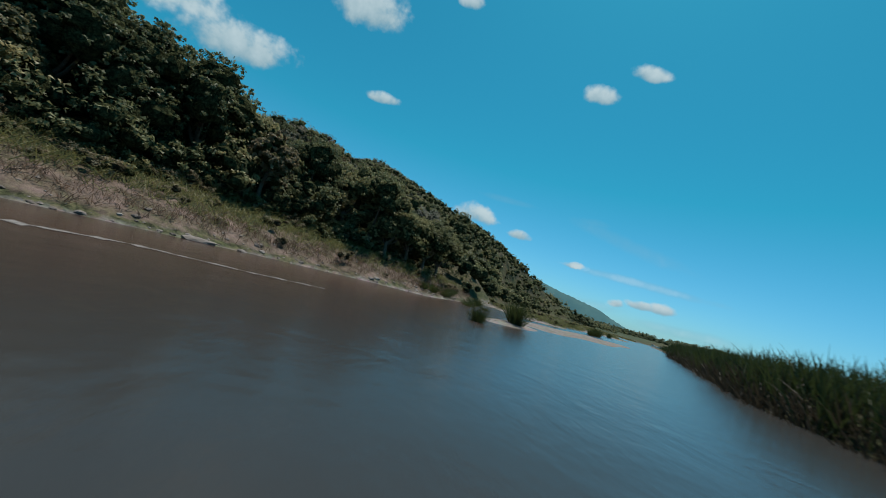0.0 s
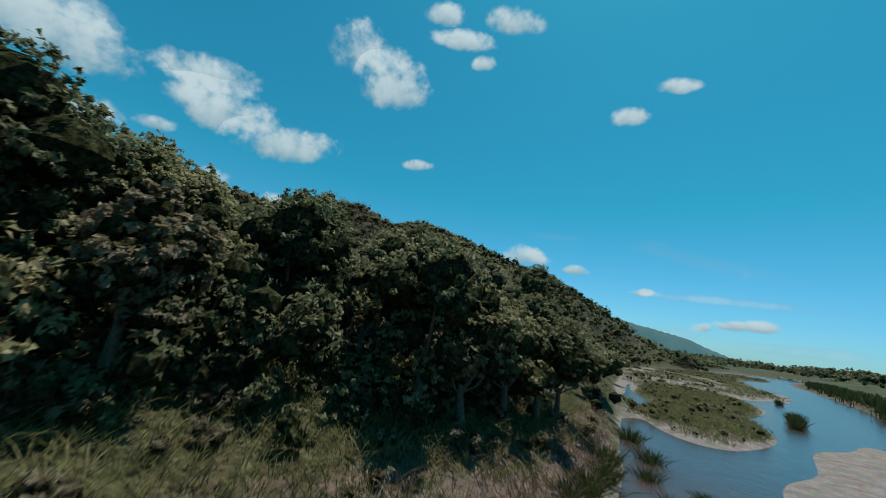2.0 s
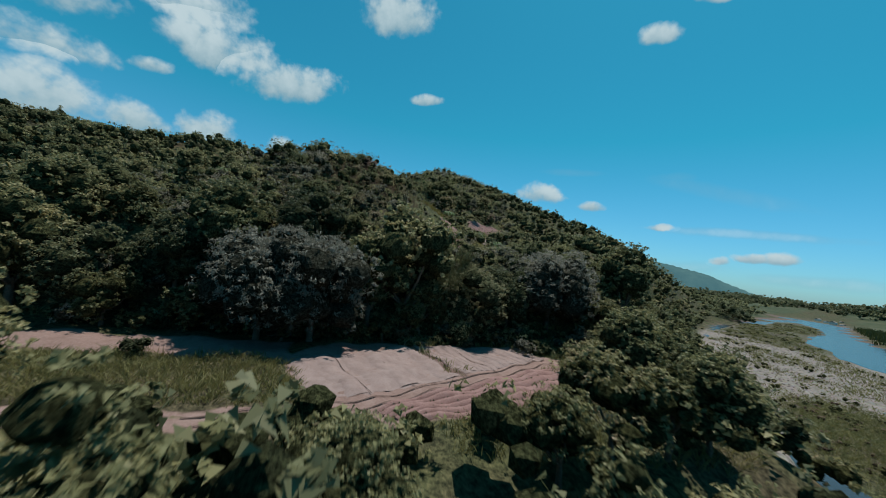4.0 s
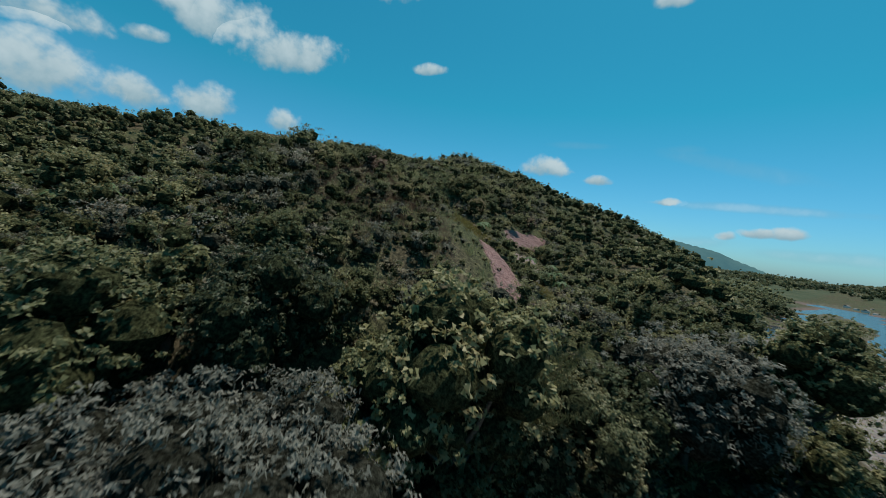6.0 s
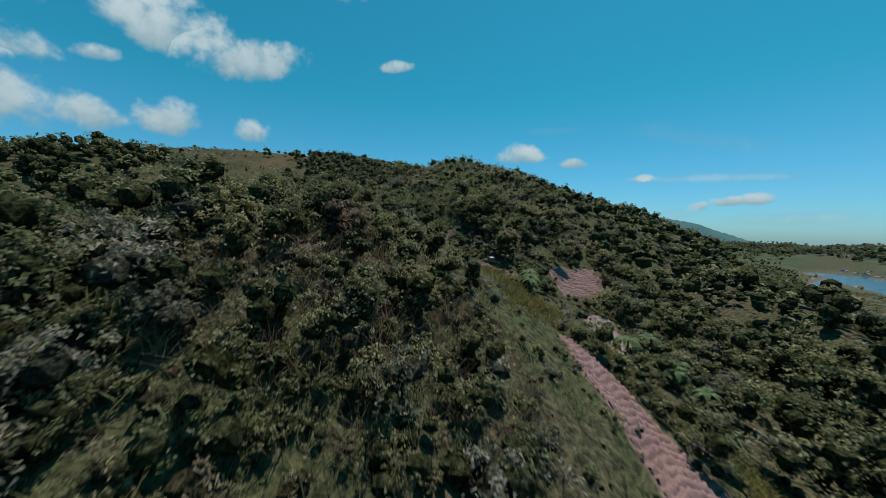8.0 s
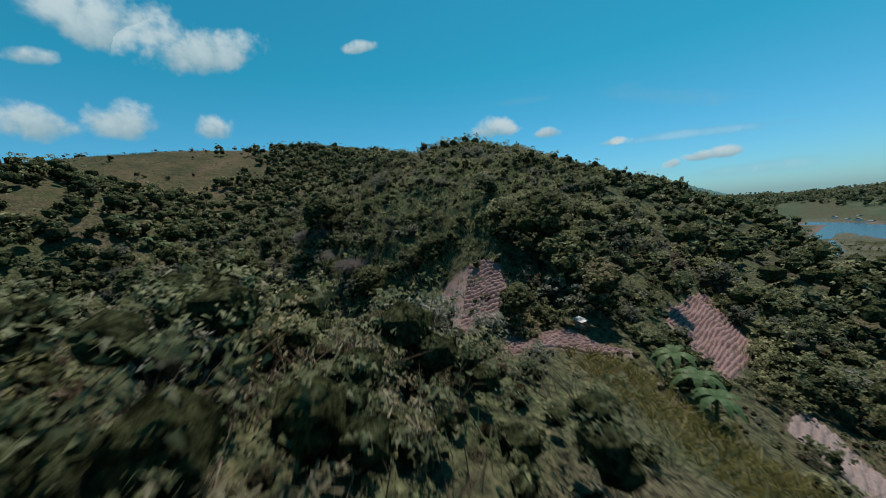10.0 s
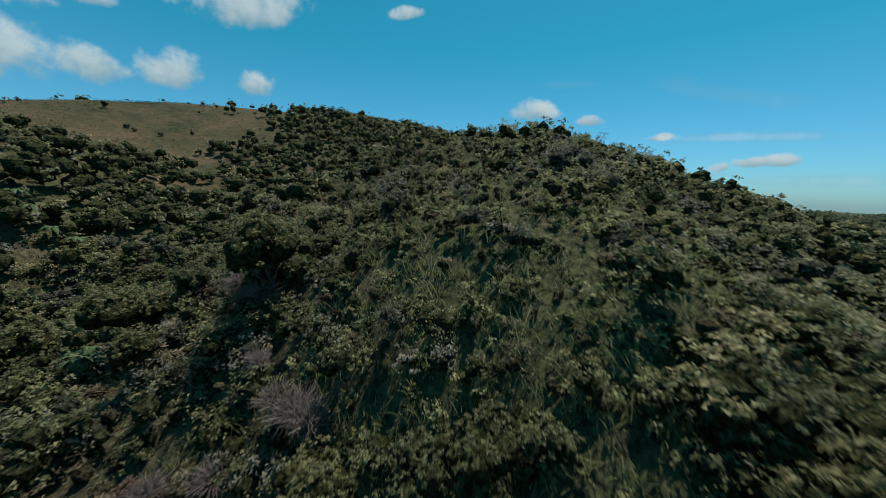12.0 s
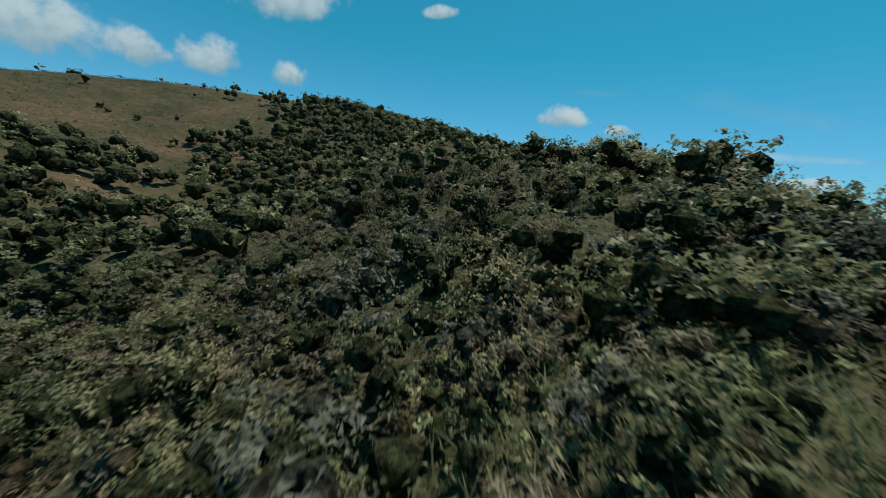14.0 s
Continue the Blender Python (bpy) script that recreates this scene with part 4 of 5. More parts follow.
def shoal(x, y):
    """1 on the dry top of the bars and the islet in the river."""
    return smooth(0.08, 0.3, height(x, y)) * smooth(0.5, -1.5, inland(SHORE, x, y)) * smooth(0, 5, inland(FAR_BANK, x, y))


def islet(x, y):
    return smooth(0.3, 0.6, hump(x, y, 60, 74, 26, 9, 42))


heap("islet_weeds", 1.25, (25, 105, 40, 120), lambda x, y: 0.25 * shoal(x, y) * islet(x, y) * (0.2 + 0.8 * tone(x * 2, y * 2, 5)), 0.7, 0.6, 60, 0.24, 0.08, LEAF_OLIVE, "low green weeds on the islet in the river", 4, 0.5, 1.6, inner=2)
heap("islet_dry_weeds", 1.9, (25, 105, 40, 120), lambda x, y: 0.4 * shoal(x, y) * islet(x, y), 0.6, 0.6, 50, 0.24, 0.05, LEAF_RED, "reddish-brown dry weeds on the islet", 4, 0.5, 1.4, inner=2)
heap("bar_bushes", 2.7, (60, 330, 60, 290), lambda x, y: 0.42 * shoal(x, y) * (1 - islet(x, y)) * smooth(0.3, 0.6, tone(x * 2.2, y * 2.2, 5)), 1.0, 0.7, 40, 0.4, 0.13, LEAF_OLIVE, "low green weeds on the gravel bars", 5, 0.4, 1.5, inner=2)
heap("valley_wood", 16.0, (120, 900, -40, 700), lambda x, y: 0.8 * smooth(60, 160, -inland(FAR_BANK, x, y)) * tone(x, y, 6), 4.5, 5.0, 70, 1.8, 1.2, LEAF_DARK, "clumps of trees on the valley floor", 6)
heap("right_hill_wood", 19.0, (640, 1500, 200, 1000), lambda x, y: smooth(6, 14, height(x, y)), 8.0, 9.0, 60, 3.6, 2.6, LEAF_DARK, "woods on the low hills across the valley", 6, inner=1)
heap("shore_wood", 6.6, (95, 420, 130, 420), lambda x, y: smooth(2, 7, inland(SHORE, x, y)) * smooth(110, 60, inland(SHORE, x, y)) * smooth(110, 150, x), 2.7, 4.2, 100, 0.6, 0.4, LEAF, "green trees at the foot of the far slope", 6, inner=2)
heap("headland_trees", 4.2, (215, 285, 225, 275), lambda x, y: smooth(0.35, 0.6, hump(x, y, 247, 250, 16, 7, 30)), 4.0, 8.0, 150, 0.7, 0.45, LEAF_DARK, "dark trees on the headland beside the river", 7, inner=2)
heap("dry_hill_scrub", 4.4, (-190, -20, 205, 345), lambda x, y: 0.28 * tone(x, y, 12) * smooth(0.85, 0.45, hump(x, y, -88, 264, 43, 47)) * smooth(0.2, 0.45, hump(x, y, -88, 264, 43, 47)), 1.5, 1.6, 90, 0.4, 0.2, LEAF_RED, "low reddish-brown scrub on the dry hill", 5, 0.4, 1.3, inner=1)
heap("plain_wood", 13.5, (230, 900, 240, 800), lambda x, y: 0.7 * smooth(15, 40, inland(SHORE, x, y)) * tone(x * 0.4, y * 0.4, 6), 4.0, 5.0, 50, 1.3, 0.9, LEAF, "trees between the fields of the valley floor", 6, inner=2)

# ---- grasses ----
def grass_stuff(name, spots, per, tallness, lean, width, leaf, label, rng, reach=0.25):
    z = height(spots[:, 0], spots[:, 1])
    P = np.repeat(np.concatenate([spots[:, :2], z[:, None] - 0.03], 1), per, 0)
    n = len(P)
    P[:, :2] += rng.normal(0, reach, (n, 2))
    s = np.repeat(rng.uniform(0.6, 1.2, len(spots)), per) * rng.uniform(0.7, 1.15, n)
    tip = np.stack([rng.normal(0, lean, n), rng.normal(0, lean, n), np.ones(n)], 1) * (tallness * s)[:, None]
    co, f = grass_blades(P, tip, np.full(n, width), rng)
    return tagged(new(name, mesh_of(name, co, f, leaf)), label, "grass", kind="stuff")


def bank(x, y):
    d = inland(SHORE, x, y)
    return smooth(0.6, 2.0, d) * smooth(17, 9, d) * smooth(-60, -40, x) * smooth(60, 45, y)


grass_stuff("bank_dry_grass", spread(RNG, -45, 40, -5, 62, 0.55, lambda x, y: bank(x, y) * smooth(4.5, 2.0, inland(SHORE, x, y))), 12, 0.55, 0.7, 0.035, BLADE_DRY, "dry brownish weeds along the river bank", RNG)
grass_stuff("bank_grass", spread(RNG, -45, 40, -5, 62, 0.6, lambda x, y: bank(x, y) * smooth(1.8, 4, inland(SHORE, x, y))), 14, 0.55, 0.8, 0.04, BLADE, "rough green and brown grass on the river bank", RNG)
heap("bank_bushes", 1.7, (-45, 40, -5, 62), lambda x, y: bank(x, y) * smooth(3.5, 8, inland(SHORE, x, y)) * 0.65, 0.8, 0.95, 150, 0.2, 0.11, LEAF_OLIVE, "low leafy bushes on the river bank", 5)
heap("bank_brown_bushes", 2.0, (-45, 40, -5, 62), lambda x, y: bank(x, y) * smooth(1.2, 3, inland(SHORE, x, y)) * 0.6, 0.75, 0.8, 130, 0.24, 0.045, LEAF_DRY, "brownish dry shrubs on the river bank", 5)
heap("bank_edge_bushes", 1.9, (-45, 40, 0, 62), lambda x, y: smooth(6.5, 9, inland(SHORE, x, y)) * smooth(19, 14, inland(SHORE, x, y)) * 0.9, 1.7, 3.3, 330, 0.24, 0.15, LEAF, "green bushes at the wood's edge", 6)
grass_stuff("plot_grass", spread(RNG, -40, 0, 70, 81, 0.55, lambda x, y: in_quad(x, y, PLOT_GRASS, 1.3)), 14, 0.6, 0.6, 0.05, BLADE, "tall green and yellow grass on the fallow plot", RNG)
grass_stuff("field_edge_grass", spread(RNG, 8, 40, 66, 92, 0.8, lambda x, y: (1 - open_ground(x, y)) * smooth(5, 9, inland(SHORE, x, y))), 10, 0.7, 0.6, 0.06, BLADE, "green grass beside the ploughed field", RNG)
grass_stuff("ridge_grass", spread(RNG, -10, 38, 146, 182, 0.62, lambda x, y: (0.12 + 0.5 * tone(x, y, 14)) * smooth(0.3, 0.6, hump(x, y, 15, 163, 13, 11))), 16, 0.6, 0.6, 0.05, BLADE_PALE, "tall pale grass on the ridge", RNG)
grass_stuff("islet_grass", spread(RNG, 25, 105, 40, 120, 0.7, lambda x, y: 0.9 * shoal(x, y) * islet(x, y)), 12, 0.55, 0.7, 0.06, BLADE, "rough green and brownish grass on the islet", RNG, 0.4)
grass_stuff("bar_grass", spread(RNG, 60, 330, 60, 290, 2.0, lambda x, y: shoal(x, y) * (1 - islet(x, y)) * smooth(0.35, 0.6, tone(x * 1.3, y * 1.3, 17))), 12, 0.6, 0.7, 0.13, BLADE, "patches of green and brown grass on the gravel bars", RNG, 1.0)
grass_stuff("strip_grass", spread(RNG, 8, 30, 104, 156, 0.55, lambda x, y: np.maximum(in_quad(x, y, GRASS_STRIP, 1.5), in_quad(x, y, WEED_STRIP, 1.0))), 11, 0.5, 0.8, 0.06, BLADE_OLIVE, "yellowish grass on the open strip of the slope", RNG)
grass_stuff("hill_tall_grass", spread(RNG, -38, 40, 88, 200, 1.5, lambda x, y: 0.55 * (1 - open_ground(x, y)) * tone(x, y, 8) * (1 - in_quad(x, y, GRASS_STRIP, 1.5))), 18, 1.0, 0.5, 0.05, BLADE_PALE, "clumps of tall grass in the scrub", RNG, 0.35)
grass_stuff("spine_dry_grass", spread(RNG, -20, 8, 100, 130, 0.8, lambda x, y: (1 - open_ground(x, y)) * tone(x * 1.5, y * 1.5, 21) * smooth(14, 6, np.abs(x - 1)) * smooth(106, 112, y) * (1 - in_quad(x, y, GRASS_STRIP, 1.5))), 16, 1.15, 0.6, 0.04, BLADE_DRY, "tall dry brown grass among the scrub of the ridge", RNG, 0.35)
grass_stuff("dry_hill_grass", spread(RNG, -170, -40, 215, 345, 2.2, lambda x, y: bare_hill(x, y)), 6, 0.35, 0.9, 0.12, BLADE_HILL, "short dry grass on the bare hill", RNG, 0.8)


def reeds(x, y):
    r = -inland(FAR_BANK, x, y)
    return smooth(0.8, 2.0, r) * smooth(26, 8, r)


grass_stuff("bank_reeds", spread(RNG, 0, 130, -40, 90, 0.85, reeds), 10, 2.7, 0.3, 0.1, REED, "thick tall green reeds on the far river bank", RNG, 0.35)
grass_stuff("bank_reed_roots", spread(RNG, 0, 110, -40, 75, 0.8, lambda x, y: smooth(0.2, 0.8, -inland(FAR_BANK, x, y)) * smooth(3.0, 1.6, -inland(FAR_BANK, x, y))), 14, 1.7, 0.5, 0.1, STALK, "dry reed stalks hanging over the cut bank", RNG, 0.3)
grass_stuff("distant_reeds", spread(RNG, 90, 420, 40, 330, 3.0, lambda x, y: reeds(x, y) * 0.9), 8, 3.0, 0.25, 0.4, REED, "reed belt along the far bank downstream", RNG, 1.1)


# ---- tussocks in the river ----
def tussock(rng, count, tallness, label):
    n = count
    P = np.concatenate([rng.normal(0, 0.28, (n, 2)), np.zeros((n, 1))], 1)
    tip = np.stack([P[:, 0] * 1.3 + rng.normal(0, 0.3, n), P[:, 1] * 1.3 + rng.normal(0, 0.3, n), rng.uniform(0.55, 1.1, n) * tallness], 1)
    co, f = grass_blades(P, tip, np.full(n, 0.05), rng)
    return tagged(new("reed_tussock", mesh_of("reed_tussock", co, f, REED)), label, "reed tussock", "tussocks in the shallows")


big_tussock = tussock(RNG, 320, 1.9, "tall green reed tussock growing on the sand bar")
small_tussock = tussock(RNG, 200, 1.0, "small green reed tussock standing in the shallows")

for x, y, s, big_one in [(18.8, 26.6, 1.0, 1), (12.2, 21.6, 0.62, 1), (17.4, 40.5, 1.0, 0), (18.8, 42.5, 1.1, 0), (21.5, 42.0, 0.8, 0), (15.0, 38.6, 1.0, 0), (13.2, 37.2, 0.9, 0), (24.5, 45.0, 1.0, 0),
                         (27.0, 50.0, 1.2, 0), (70.0, 66.0, 1.1, 1), (74.0, 69.0, 1.0, 1), (66.0, 63.5, 0.8, 1), (20.0, 38.5, 0.7, 0), (104.0, 92.0, 0.8, 1), (23.0, 39.5, 0.6, 0)]:
    src = big_tussock if big_one else small_tussock
    m = pose(x, y, max(tall(x, y), -0.15) - 0.05, 0, 0, RNG.uniform(0, 360)) @ Matrix.Scale(s, 4)
    if src.get("set"):
        copy_thing(src, m)
    else:
        src.matrix_basis = m
        src["set"] = 1
for o in scene.objects:
    if "set" in o:
        del o["set"]


# ---- stones ----
def stone(rng):
    bm = bmesh.new()
    bmesh.ops.create_icosphere(bm, subdivisions=2, radius=1)
    q = Vector(rng.uniform(-9, 9, 3))
    for v in bm.verts:
        v.co = v.co * (1 + 0.45 * noise.noise(v.co * 1.1 + q) + 0.12 * noise.noise(v.co * 3 + q))
        v.co.z *= 0.55
    me = bpy.data.meshes.new("boulder")
    bm.to_mesh(me), bm.free()
    me.materials.append(STONE)
    return me


stones = [stone(RNG) for _ in range(6)]
shore_line = [(-20, 12), (-9, 22), (-3, 26.5), (6, 32), (13, 35), (22, 45)]
for i in range(90):
    k = RNG.integers(0, 5)
    (ax, ay), (bx, by) = shore_line[k], shore_line[k + 1]
    t, off = RNG.uniform(), abs(RNG.normal(0.3, 1.0))
    x, y = ax + (bx - ax) * t - off * 0.6, ay + (by - ay) * t + off * 0.8
    s = float(RNG.choice([0.1, 0.16, 0.24, 0.34], p=[0.45, 0.3, 0.17, 0.08]))
    ob = new("boulder", stones[i % 6])
    ob.matrix_basis = pose(x, y, max(tall(x, y), -0.05) - 0.12 * s, 0, 0, RNG.uniform(0, 360)) @ Matrix.Scale(s, 4)
    tagged(ob, "rounded grey-brown stone on the muddy river bank", "boulder", "stones along the bank")
slab = new("boulder", stones[2])
slab.matrix_basis = pose(-5.6, 24.9, 0.02, 0, 0, 25) @ Matrix.Diagonal((1.0, 0.5, 0.4, 1))
tagged(slab, "large flat grey rock at the water's edge", "boulder", "stones along the bank")


def pebbles(name, spots, lo, hi, label):
    base = np.array([(0, 0, 0.55), (0.9, 0, 0), (0, 0.8, 0.05), (-0.85, 0.1, 0), (0, -0.9, 0), (0, 0, -0.4)])
    tri = np.array([(0, 1, 2), (0, 2, 3), (0, 3, 4), (0, 4, 1), (5, 2, 1), (5, 3, 2), (5, 4, 3), (5, 1, 4)])
    z = height(spots[:, 0], spots[:, 1])
    n = len(spots)
    s, a = RNG.uniform(lo, hi, n), RNG.uniform(0, 6.28, n)
    co = base[None] * s[:, None, None] * RNG.uniform(0.7, 1.3, (n, 1, 3))
    X = co[..., 0] * np.cos(a)[:, None] - co[..., 1] * np.sin(a)[:, None] + spots[:, :1]
    Y = co[..., 0] * np.sin(a)[:, None] + co[..., 1] * np.cos(a)[:, None] + spots[:, 1:2]
    co = np.stack([X, Y, co[..., 2] + z[:, None]], -1).reshape(-1, 3)
    return tagged(new(name, mesh_of(name, co, (tri[None] + 6 * np.arange(n)[:, None, None]).reshape(-1, 3), STONE)), label, "gravel", kind="stuff")


pebbles("bar_cobbles", spread(RNG, 10, 200, 20, 200, 1.3, lambda x, y: smooth(0.15, 0.5, height(x, y)) * smooth(1, -2, inland(SHORE, x, y)) * smooth(0, 3, inland(FAR_BANK, x, y)) * smooth(62, 90, x) * 0.7), 0.1, 0.4, "pale cobbles strewn over the gravel bars")
pebbles("bank_rubble", spread(RNG, -45, 30, -5, 55, 0.55, lambda x, y: smooth(-0.4, 0.4, inland(SHORE, x, y)) * smooth(3.5, 1.0, inland(SHORE, x, y)) * 0.4), 0.05, 0.18, "pale rubble and small stones on the bank")


# ---- ploughed plots ----
def ridged_plot(name, quad, rows, rise, along, material, label, clods=0.02):
    """A plot between four corners: a bed of soil and earth ridges from side to side; along: 0 or 1, which pair of sides."""
    (a, b, c, d) = [np.array(p, float) for p in quad]
    if along:
        a, b, c, d = b, c, d, a
    top = new(name)
    top.location = (*((a + b + c + d) / 4), 0)
    ox, oy = top.location[0], top.location[1]

    def at(U, V):
        Q = (1 - U)[..., None] * ((1 - V)[..., None] * a + V[..., None] * d) + U[..., None] * ((1 - V)[..., None] * b + V[..., None] * c)
        return Q[..., 0], Q[..., 1]

    def clod(X, Y):
        return clods * (np.sin(X * 11 + 3 * np.sin(Y * 7)) + np.sin(Y * 13 + 2 * np.sin(X * 9)))

    U, V = np.meshgrid(np.linspace(0, 1, 40), np.linspace(0, 1, 40))
    X, Y = at(U, V)
    rim = np.clip(np.minimum(np.minimum(U, 1 - U) * 16, np.minimum(V, 1 - V) * 16), 0, 1)
    part("soil_bed", grid_mesh("soil_bed", X - ox, Y - oy, height(X, Y) + 0.04 + rim * clod(X, Y) - 0.12 * (1 - rim), material), top)
    for i in range(rows):
        gap = RNG.uniform(0.0, 0.03, 2)
        U, V = np.meshgrid((i + 0.5 + np.array([-0.42, -0.3, -0.12, 0.08, 0.28, 0.42])) / rows, np.linspace(0.02 + gap[0], 0.98 - gap[1], 44))
        bend = 0.012 * np.sin(V * 9 + 2 * np.sin(U * 5))
        X, Y = at(np.clip(U + bend, 0, 1), V)
        k = np.array([0, 0.7, 1, 0.95, 0.6, 0]) * (1 + 0.25 * np.sin(V * 40 + i * 3) * np.sin(V * 17 + i))
        k = k * np.clip(np.minimum(V, 1 - V) * 30 - 0.6, 0, 1)
        part("ridge", grid_mesh("ridge", X - ox, Y - oy, height(X, Y) + 0.0 + k * (rise + 0.05) + clod(X, Y) * (k > 0), material), top)
    return tagged(top, label, "field", "ploughed plots")


pale_plot = ridged_plot("ploughed_plot", PLOT_PALE, 6, 0.09, 0, SOIL_PALE, "smooth pale pinkish plot of dry bare soil", 0.02)
rows_plot = ridged_plot("ploughed_plot", PLOT_ROWS, 14, 0.05, 0, SOIL_PALE, "pale plot with close narrow furrows", 0.02)
ridged_plot("ploughed_plot", PLOT_RIDGES, 6, 0.24, 1, SOIL, "red plot with wide raised ridges", 0.03)
ridged_plot("ploughed_plot", PLOT_TOP, 22, 0.2, 1, SOIL, "red terraced plot with close ridges on the hill", 0.04)
ridged_plot("ploughed_plot", PLOT_SIDE, 14, 0.2, 0, SOIL, "red plot with curved ridges running downhill", 0.04)
ridged_plot("ploughed_plot", PLOT_NEAR, 14, 0.14, 1, SOIL, "red bare soil beside the hut", 0.05)
ridged_plot("ploughed_plot", PLOT_SLOPE, 24, 0.16, 1, SOIL, "steep red ploughed strip on the hillside", 0.06)
ridged_plot("ploughed_plot", PLOT_UPPER, 18, 0.18, 1, SOIL, "red ploughed plot on the upper slope", 0.06)
ridged_plot("ploughed_plot", PLOT_MIDDLE, 12, 0.12, 1, SOIL_PALE, "narrow brownish bare strip between trees", 0.06)


# ---- field lines: rows of dark tufts, furrows and wheel ruts ----
def furrow(points, width, parent):
    """A narrow flat strip of darker soil colour along points of the plan."""
    (ax, ay), (bx, by) = points
    n = max(8, int(math.hypot(bx - ax, by - ay) * 2))
    t = np.linspace(0, 1, n)
    sx, sy = -(by - ay), bx - ax
    k = width / math.hypot(sx, sy)
    w = np.array([-0.5, 0.5])
    wob = 0.05 * np.sin(t * 31 + ax)
    X = ax + (bx - ax) * t[:, None] + k * sx * (w[None] * (1 + 0.3 * np.sin(t * 57 + ay))[:, None] + wob[:, None])
    Y = ay + (by - ay) * t[:, None] + k * sy * (w[None] * (1 + 0.3 * np.sin(t * 57 + ay))[:, None] + wob[:, None])
    ox, oy = parent.location[0], parent.location[1]
    return part("furrow", grid_mesh("furrow", X - ox, Y - oy, height(X, Y) + 0.085, SOIL_DARK), parent, "narrow dark furrow")


def between(a, b, t):
    return (a[0] + (b[0] - a[0]) * t, a[1] + (b[1] - a[1]) * t)


a, b, c, d = PLOT_PALE
for t in (0.31, 0.6, 0.995):
    furrow((between(a, b, t), between(d, c, t)), 0.07, pale_plot)
a, b, c, d = PLOT_ROWS
for t in (0.0, 0.3):
    furrow((between(a, b, t), between(d, c, t)), 0.09, rows_plot)
wheel_track = new("wheel_track")
wheel_track.location = (12, 78, 0)
tagged(wheel_track, "earth track with two dark wheel ruts along the field", "track")
for off in (-0.55, 0.55):
    for (ax, ay), (bx, by) in (((-7.8, 68.4), (-1.0, 70.4)), ((-1.0, 70.4), (2.0, 71.7)), ((2.0, 71.7), (11.6, 77.9)), ((11.6, 77.9), (23.9, 87.0))):
        k = off / math.hypot(bx - ax, by - ay)
        furrow(((ax - k * (by - ay), ay + k * (bx - ax)), (bx - k * (by - ay), by + k * (bx - ax))), 0.13, wheel_track)
a, b, c, d = PLOT_RIDGES
rows = []
for t in (0.17, 0.34, 0.5, 0.67, 0.84):
    p, q = np.array(between(a, d, t)), np.array(between(b, c, t))
    s = np.arange(0, 1, 0.018)
    rows.append(p + (q - p) * s[:, None] + RNG.normal(0, 0.07, (len(s), 2)))
rows = np.concatenate(rows)
# Dark tufts added along the furrows, where ridge shade alone is too faint.
furrow_tufts = np.concatenate([rows, RNG.uniform(0.4, 1.2, (len(rows), 1))], 1)
co, f, since, kind = bush_heap(RNG, furrow_tufts, 0.12, 0.16, 0.2, 3, 14, 0.11, 0.045, 1)
tagged(new("seedling_rows", mesh_of("seedling_rows", co, f, LEAF_DARK, False, INNER[LEAF_DARK.name], since)), "rows of small dark leafy tufts added to darken the furrows", "crop", kind="stuff")
heap("field_edge_bushes", 1.7, (-36, 34, 84, 97), lambda x, y: (1 - open_ground(x, y)) * (1 - smooth(0.3, 0.6, hump(x, y, 15.5, 92.5, 5, 3))) * smooth(0.4, 1.6, y - np.interp(x, [p[0] for p in FIELD_BACK], [p[1] for p in FIELD_BACK])), 1.0, 1.4, 200, 0.2, 0.12, LEAF, "bushes under the trees at the field's back edge", inner=3)
heap("plot_weeds", 1.7, (-8, 42, 104, 158), lambda x, y: 0.16 * np.maximum.reduce([in_quad(x, y, q, 0.2) for q in (PLOT_TOP, PLOT_SIDE, PLOT_SLOPE, PLOT_UPPER)]), 0.42, 0.5, 40, 0.24, 0.11, LEAF_DARK, "small dark weeds on the ploughed red plots", 4)


# ---- banana plants ----
def banana(rng):
    top = new("banana_plant")
    co, f = tube([((0, 0, -0.2), 0.17), ((0.02, 0, 0.9), 0.14), ((0, 0.03, 1.8), 0.1)])
    part("stem", mesh_of("stem", co, f, BANANA, True), top)
    for i in range(8):
        a, lift = i * 2.4 + rng.uniform(-0.3, 0.3), rng.uniform(0.5, 1.2)
        n = 8
        t = np.linspace(0, 1, n)
        r, z = t * 2.0 * math.cos(lift * 0.6), 1.75 + 2.0 * math.sin(lift) * t - 1.9 * t ** 2.4
        w = 0.33 * np.sin(np.pi * np.clip(t * 0.93 + 0.05, 0, 1)) ** 0.6
        rows = np.stack([np.stack([r * math.cos(a) - s * w * math.sin(a), r * math.sin(a) + s * w * math.cos(a), z - abs(s) * w * 0.35], 1) for s in (-1, 0, 1)], 1).reshape(-1, 3)
        j = np.arange(n - 1)[:, None] * 3
        part("leaf", mesh_of("leaf", rows, np.concatenate([j + [0, 1, 4, 3], j + [1, 2, 5, 4]]), BANANA), top)
    return tagged(top, "banana plant with long arching green leaves", "banana plant", "banana plants")


